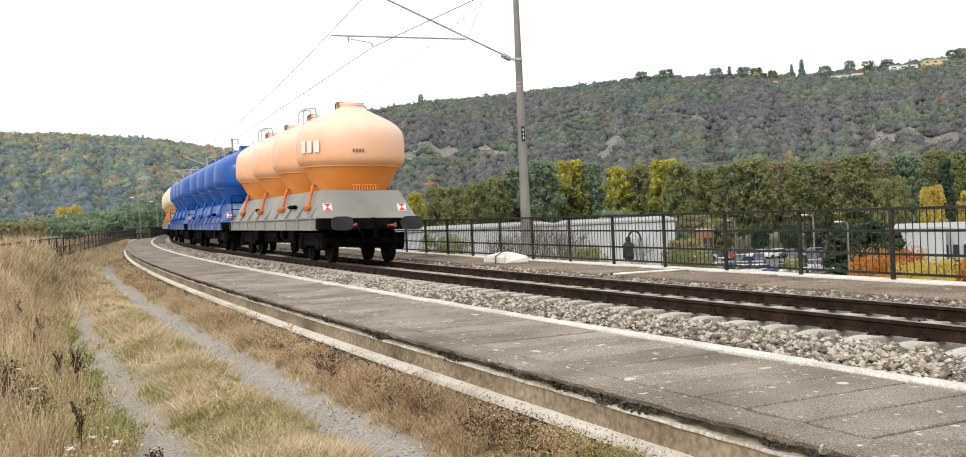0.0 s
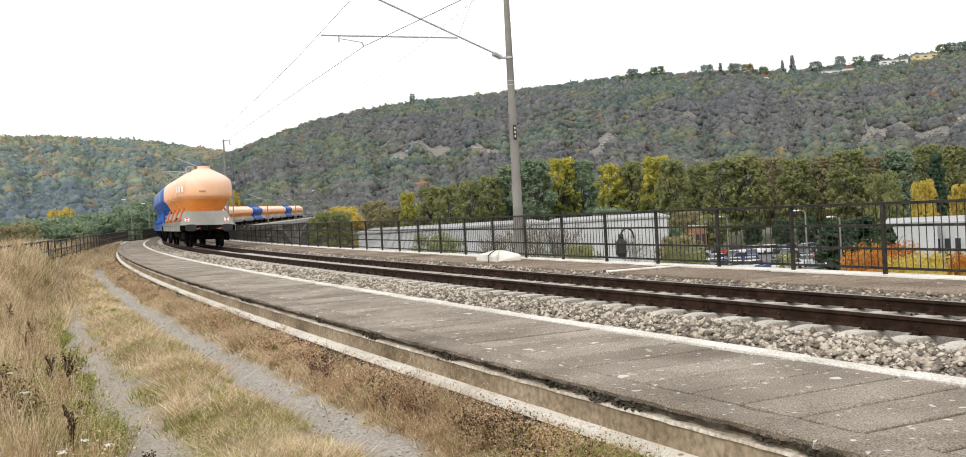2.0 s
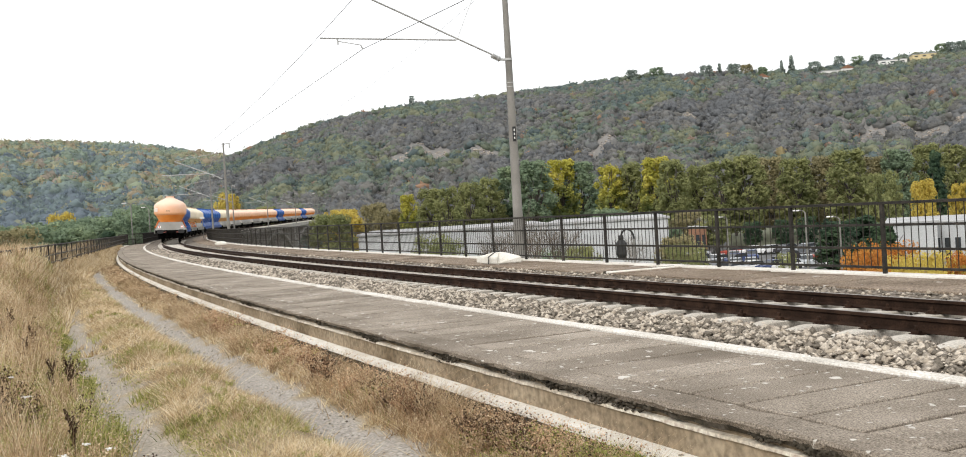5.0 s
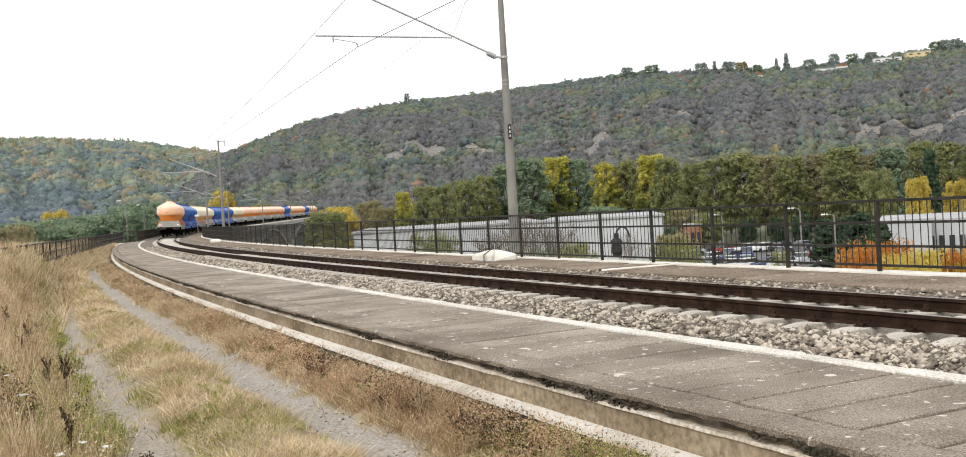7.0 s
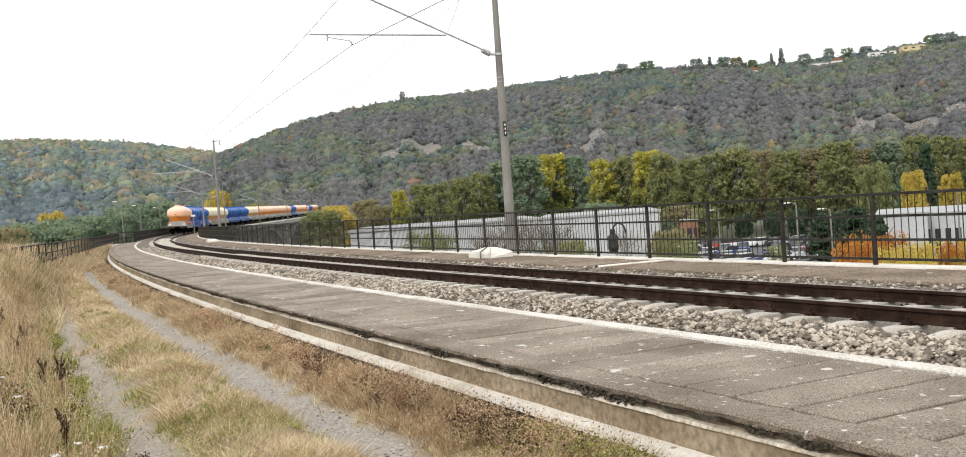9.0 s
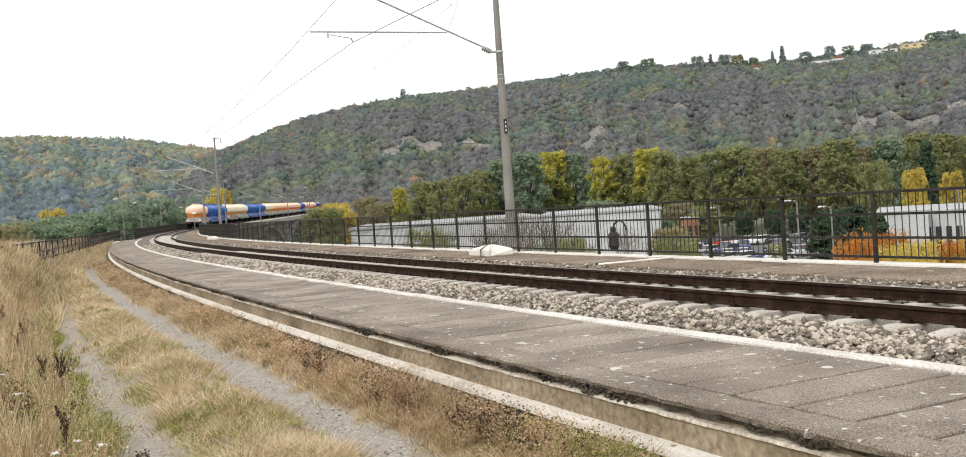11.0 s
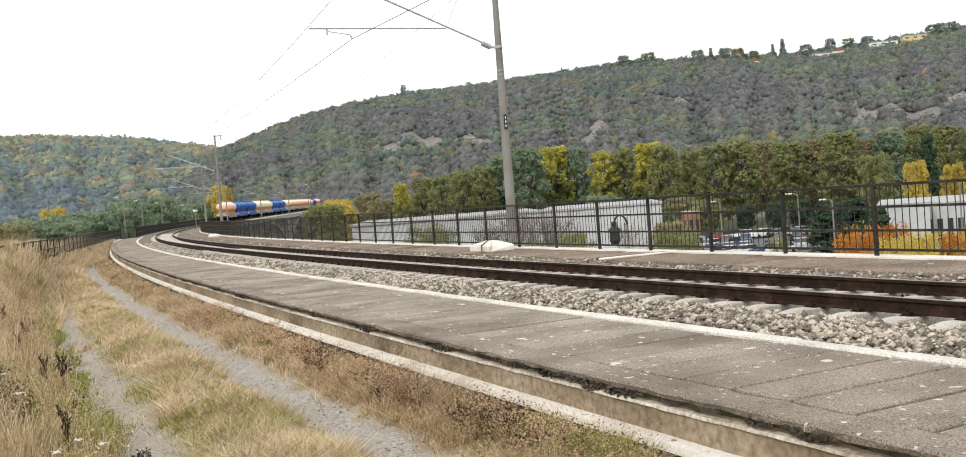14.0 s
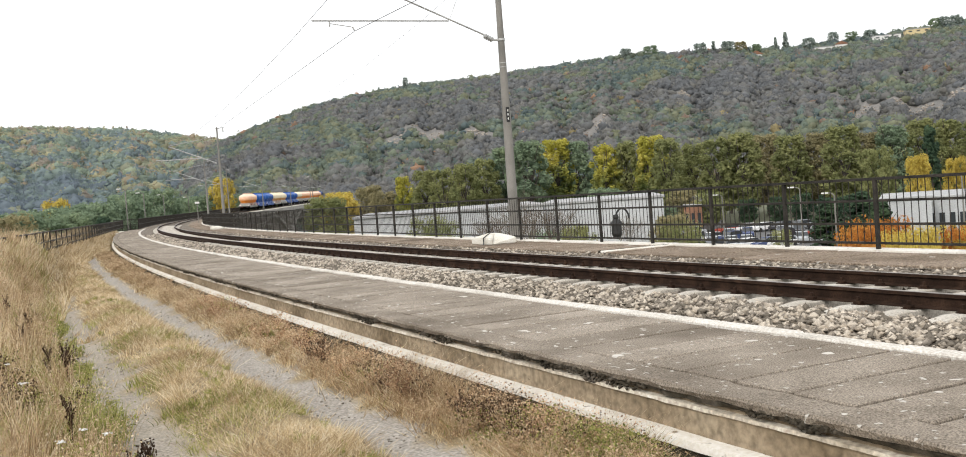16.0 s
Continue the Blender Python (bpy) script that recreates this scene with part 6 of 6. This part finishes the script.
def grass_bands():
    def far_width(s, w):
        return 1.35 * w * (1 + np.clip(s + 2, 0, 100) / 13)
    s, lat = tufted(*spread(20000, -4.6, 75, -5.0, -4.32, 2.0), 0.9)
    blades("wall_grass", "dry straw coloured grass along the wall foot", s, lat, 0.14, far_width(s, 0.0032), M_DRY, 1.7, 3)
    s, lat = tufted(*spread(9000, -4.6, 40, -4.9, -4.28, 1.9), 0.9)
    s, lat = patchy(s, lat, 0.55, -0.08)
    blades("wall_stalks", "tan dead stalks along the wall foot", s, lat, 0.18, far_width(s, 0.002), M_TAN, 1.5, 3)
    s, lat = tufted(*spread(16000, -4.6, 9, -4.8, -4.25, 1.2), 0.92)
    s, lat = patchy(s, lat, 0.8, 0.05)
    blades("wall_weeds", "green weeds by the foot of the wall", s, lat, 0.16, 0.005, M_GREEN, 0.9, 2)
    s, lat = tufted(*spread(56000, -4.6, 75, -6.45, -5.56, 2.0), 0.85)
    blades("middle_grass", "short matted dry grass between the wheel tracks", s, lat, 0.1, far_width(s, 0.0026), M_DRY, 1.9, 3)
    s, lat = tufted(*spread(26000, -4.6, 30, -6.6, -5.55, 1.7), 0.85)
    s, lat = patchy(s, lat, 0.7, 0.08)
    blades("green_tufts", "green grass tufts between the wheel tracks", s, lat, 0.085, far_width(s, 0.003), M_GREEN, 1.1, 2)
    s, lat = tufted(*spread(4000, -4.6, 60, -7.05, -6.4, 1.9), 0.9)
    s, lat = patchy(s, lat, 0.9, 0.1)
    blades("rut_grass", "thin dry grass over the outer wheel track", s, lat, 0.09, far_width(s, 0.003), M_DRY, 1.2, 2)
    s, lat = tufted(*spread(46000, -4.9, 85, -10.4, -7.2, 1.9), 0.85)
    blades("bank_grass", "dry straw coloured grass on the bank", s, lat, 0.2, far_width(s, 0.0028), M_DRY, 1.0, 2)
    s, lat = tufted(*spread(20000, -4.9, 60, -10.2, -7.3, 1.8), 0.75)
    blades("tall_grass", "tall thin dry grass on the bank", s, lat, 0.36, far_width(s, 0.0019), M_DRY, 0.5, 3)
    s = RNG.uniform(8, 96, 26000)
    lat = -8.0 + 0.056 * (s - 19) + RNG.uniform(-0.5, 1.6, 26000)
    ok = lat < -4.3
    s, lat = s[ok], lat[ok]
    blades("fence_grass", "dry straw coloured grass in front of the bank railing", s, lat, 0.3, far_width(s, 0.0035), M_DRY, 0.9, 2)
    s, lat = tufted(*spread(26000, -4.9, 30, -9.6, -6.95, 1.6), 0.85)
    s, lat = patchy(s, lat, 0.8, -0.02)
    blades("bank_green", "green growth among the tall dry grass", s, lat, 0.22, far_width(s, 0.003), M_GREEN, 0.8, 2)
    s, lat = tufted(*spread(9000, -4.9, 30, -9.6, -7.2, 1.5), 0.85)
    blades("bank_stalks", "tan dead stalks among the tall grass", s, lat, 0.45, far_width(s, 0.0022), M_TAN, 0.35, 3)


def twigs_and_pebbles():
    s, lat = tufted(*spread(5000, -4.5, 22, -4.95, -4.25, 1.6), 0.7)
    blades("dry_twigs", "tangled thin dead twigs by the wall foot", s, lat, 0.2, 0.0022, M_REDDISH, 1.9, 2)
    s, lat = tufted(*spread(4000, -4.5, 14, -4.95, -4.25, 1.4), 0.7)
    blades("pale_twigs", "bleached thin twigs by the wall foot", s, lat, 0.24, 0.0018, M_DRY, 1.3, 2)
    n = 2600
    s = -4.6 + 30 * RNG.random(n) ** 1.8
    lat = np.where(RNG.random(n) < 0.65, RNG.normal(-5.28, 0.2, n), RNG.normal(-6.78, 0.2, n))
    c = place(s, lat)
    r = RNG.uniform(0.004, 0.013, n) * np.where(RNG.random(n) < 0.06, 1.8, 1.0)
    v, f = clumps(c + np.array([0, 0, 0.004]), r, 0.6, 0.25)
    tagged(link("path_pebbles", soup("path_pebbles", v, f, M_STONE)), "grey pebbles on the wheel tracks", "gravel", kind="stuff")


twigs_and_pebbles()


def leafy_growth(name, label, n, s0, s1, lat0, lat1, height, size, material, low, scale):
    """Small leaves and seed heads held in uneven clumps above the ground."""
    s, lat = tufted(*spread(n, s0, s1, lat0, lat1, 1.5), 0.8)
    s, lat = patchy(s, lat, scale, low)
    c = place(s, lat)
    tall = np.array([noise.noise(Vector((q * 1.4, w * 2.0, 1.7))) for q, w in zip(s, lat)])
    c[:, 2] += height * RNG.random(len(s)) * np.clip(1 + 1.5 * tall, 0.3, 1.8)
    v, f = leaves(c, size)
    tagged(link(name, soup(name, v, f, material)), label, "weeds", kind="stuff")


leafy_growth("leafy_weeds", "low green leafy weeds by the wall foot", 15000, -4.6, 9, -4.85, -4.3, 0.2, 0.011, M_GREEN, 0.06, 0.75)
leafy_growth("withered_leaves", "withered russet leaves and seed heads by the wall foot", 5000, -4.6, 7, -4.95, -4.32, 0.26, 0.008, M_REDDISH, -0.15, 1.1)
leafy_growth("pale_seed_heads", "pale dry seed heads by the wall foot", 6000, -4.6, 16, -4.95, -4.32, 0.24, 0.0065, M_DRY, -0.15, 1.6)
leafy_growth("dark_seed_heads", "dark brown withered seed heads by the wall foot", 3000, -4.6, 8, -4.6, -4.22, 0.2, 0.008, M_WEED, 0.0, 1.3)
leafy_growth("verge_leaves", "green clover leaves between the wheel tracks", 14000, -4.6, 12, -6.55, -5.6, 0.07, 0.009, M_GREEN, 0.05, 0.7)
leafy_growth("bank_leaves", "withered leaves and seed heads on the bank", 16000, -4.6, 18, -9.0, -7.0, 0.4, 0.009, M_DRY, 0.0, 0.8)
leafy_growth("bank_weeds", "green leafy weeds among the bank grass", 14000, -4.6, 16, -8.6, -6.95, 0.26, 0.011, M_GREEN, 0.0, 0.8)


def brush(name, label, n, s0, s1, lat0, lat1, height, stems, material, power=1.4, width=0.0028, leaf=0.008, spread_out=0.75, low=-1.0):
    """Dead branching plants: leaning stems with side twigs and withered leaves, in separate clumps."""
    s, lat = spread(n, s0, s1, lat0, lat1, power)
    s, lat = patchy(s, lat, 0.9, low)
    n = len(s)
    root = place(s, lat)
    big = height * RNG.uniform(0.55, 1.3, n)
    wide = width * (1 + np.clip(s + 2, 0, 60) / 14)
    idx = np.repeat(np.arange(n), stems)
    m = len(idx)
    h = big[idx] * RNG.uniform(0.5, 1.1, m)
    a = RNG.uniform(0, 2 * np.pi, m)
    lean = np.stack([np.cos(a), np.sin(a)], -1) * (h * spread_out * RNG.uniform(0.05, 1.0, m))[:, None]
    base = root[idx] + np.concatenate([RNG.normal(0, 0.02, (m, 2)), np.full((m, 1), -0.02)], 1)

    def point(u, i=slice(None)):
        return base[i] + np.concatenate([lean[i] * (np.asarray(u) ** 1.5)[:, None], (h[i] * (u - 0.22 * u * u))[:, None]], 1)
    a2 = RNG.uniform(0, 2 * np.pi, m)
    side = np.stack([np.cos(a2), np.sin(a2), 0 * a2], -1) * wide[idx][:, None]
    rows = []
    for u in (0.0, 0.4, 0.75):
        c = point(np.full(m, u))
        rows += [c - side * (1 - 0.6 * u), c + side * (1 - 0.6 * u)]
    rows.append(point(np.ones(m)))
    V = [np.stack(rows, 1).reshape(-1, 3)]
    tri = np.array([(0, 1, 3), (0, 3, 2), (2, 3, 5), (2, 5, 4), (4, 5, 6)])
    F = [(tri[None] + (np.arange(m) * 7)[:, None, None]).reshape(-1, 3)]
    k = 5
    j = np.repeat(np.arange(m), k)
    u = RNG.uniform(0.35, 1.0, len(j))
    p = point(u, j)
    d = RNG.normal(size=(len(j), 3))
    d[:, 2] = np.abs(d[:, 2]) * 0.8
    d *= (h[j] * RNG.uniform(0.06, 0.2, len(j)))[:, None]
    tip = p + d
    off = np.repeat(side, k, 0) * 0.55
    count = len(V[0])
    V.append(np.stack([p - off, p + off, tip], 1).reshape(-1, 3))
    F.append(np.arange(len(j) * 3).reshape(-1, 3) + count)
    count += len(V[1])
    heads = np.concatenate([tip, p + d * 0.6])
    v, f = leaves(heads, leaf * (wide / width)[idx][np.concatenate([j, j])])
    V.append(v)
    F.append(f + count)
    tagged(link(name, soup(name, np.concatenate(V), np.concatenate(F), material)), label, "weeds", kind="stuff")


M_TAN = leaf_mat("tan_stalks", [(0.3, 0.21, 0.12), (0.5, 0.37, 0.23), (0.72, 0.57, 0.39)], 1.4, 0.28)
brush("russet_brush", "branching russet dead plants along the wall foot", 240, -4.8, 9, -4.85, -4.24, 0.3, 14, M_REDDISH, 1.3, width=0.0034, leaf=0.01, low=-0.1)
brush("tan_brush", "branching tan dead plants along the wall foot", 520, -4.8, 40, -4.95, -4.26, 0.25, 14, M_TAN, 1.6, width=0.0036, leaf=0.009)
# dark plants, set densely so their colour also stands for shaded gaps
brush("dark_brush", "dark withered plants, thickened to darken shaded gaps by the ledge", 230, -4.4, 1.6, -4.78, -4.12, 0.26, 12, M_WEED, 1.1, leaf=0.009, low=-0.1)
brush("green_brush", "low green leafy plants by the ledge", 90, -4.6, 8, -4.7, -4.3, 0.2, 12, M_GREEN, 1.2, leaf=0.011, low=0.08)
brush("bank_brush", "branching brown dead plants on the bank", 170, -3.5, 16, -8.6, -7.15, 0.42, 12, M_TAN, 1.2, leaf=0.009, spread_out=0.5)
brush("bank_dark_brush", "dark brown withered plants on the bank", 55, -0.5, 10, -8.2, -7.15, 0.4, 12, M_WEED, 1.1, leaf=0.011, spread_out=0.45, low=-0.1)
brush("bank_green_brush", "green leafy plants at the edge of the outer wheel track", 150, -4.6, 9, -8.0, -6.9, 0.26, 12, M_GREEN, 1.2, leaf=0.01, low=-0.05)
brush("track_tufts", "olive tufts along the wheel tracks", 110, -4.6, 14, -6.5, -5.6, 0.1, 12, M_GREEN, 1.4, leaf=0.006, low=0.05)


def weed(s, lat, height, seed):
    """A dead dock plant: a stem with short branches and clustered seed heads."""
    r = random.Random(seed)
    bm = bmesh.new()
    rod(bm, (0, 0, -0.03), (0.02, 0.01, height), 0.005, 5, 0.003)
    heads = []
    for k in range(14):
        z = height * r.uniform(0.45, 0.95)
        a = r.uniform(0, 6.28)
        tip = Vector((math.cos(a) * 0.05, math.sin(a) * 0.05, z + 0.11))
        rod(bm, (0, 0, z), tip, 0.003, 4, 0.002)
        for q in range(8):
            u = q / 7
            heads.append(Vector((0, 0, z)).lerp(tip, u) + Vector((r.uniform(-0.01, 0.01), r.uniform(-0.01, 0.01), r.uniform(-0.01, 0.01))))
    v, f = clumps(np.array([h[:] for h in heads]), np.full(len(heads), 0.006), 1.3, 0.3)
    base = place(np.array([s]), np.array([lat]))[0]
    w = thing("dead_weed", "dark brown dead dock plant with seed heads", "weed", Matrix.Translation(base), group="dead weeds")
    part("stem", bm, M_WEED, w)
    link("seed_head", soup("seed_head", v, f, M_WEED), None, w)


def flower(s, lat, height):
    base = place(np.array([s]), np.array([lat]))[0]
    w = thing("yarrow", "small white yarrow flower among dry grass", "flower", Matrix.Translation(base), group="white flowers")
    bm = bmesh.new()
    rod(bm, (0, 0, -0.02), (0.02, 0, height), 0.003, 4)
    part("stem", bm, M_GREEN, w)
    c = np.stack([RNG.normal(0.02, 0.014, 16), RNG.normal(0, 0.014, 16), height + RNG.uniform(-0.004, 0.008, 16)], -1)
    link("flower_head", soup("flower_head", *clumps(c, np.full(16, 0.008), 0.6, 0.2), M_WHITE), None, w)


for s, lat, h, k in ((-3.0, -7.12, 0.42, 1), (1.6, -7.25, 0.62, 2), (1.9, -7.4, 0.5, 3), (2.4, -7.2, 0.45, 4), (-1.4, -7.4, 0.5, 5), (4.5, -7.6, 0.55, 6), (0.4, -7.9, 0.6, 7), (6.5, -7.5, 0.5, 8), (-2.2, -6.95, 0.25, 9), (9, -7.8, 0.6, 10), (3.2, -8.3, 0.65, 11)):
    weed(s, lat, h * 0.75, k)
for s, lat, h in ((-2.7, -7.55, 0.36), (-2.6, -7.4, 0.4), (-2.9, -7.65, 0.3), (-0.6, -7.7, 0.45), (-2.4, -7.25, 0.33), (1.0, -7.8, 0.42)):
    flower(s, lat, h)
grass_bands()


# ---- the train's run ----
def motions():
    for i, (w, wheels) in enumerate(TRAIN):
        rows = []
        for k in range(17):
            s = TAIL0 + WAGON * i + SPEED * k
            rows.append((float(k), on_track(s + WAGON / 2) @ pose(0, -WAGON / 2, 0)))
        walk(w, rows)
        if i < 2:
            for q in wheels:
                lift = q.matrix_basis.translation.copy()
                walk(q, [(k / 30, pose(*lift, -math.degrees(SPEED * k / 30 / 0.46) % 360)) for k in range(481)])


motions()
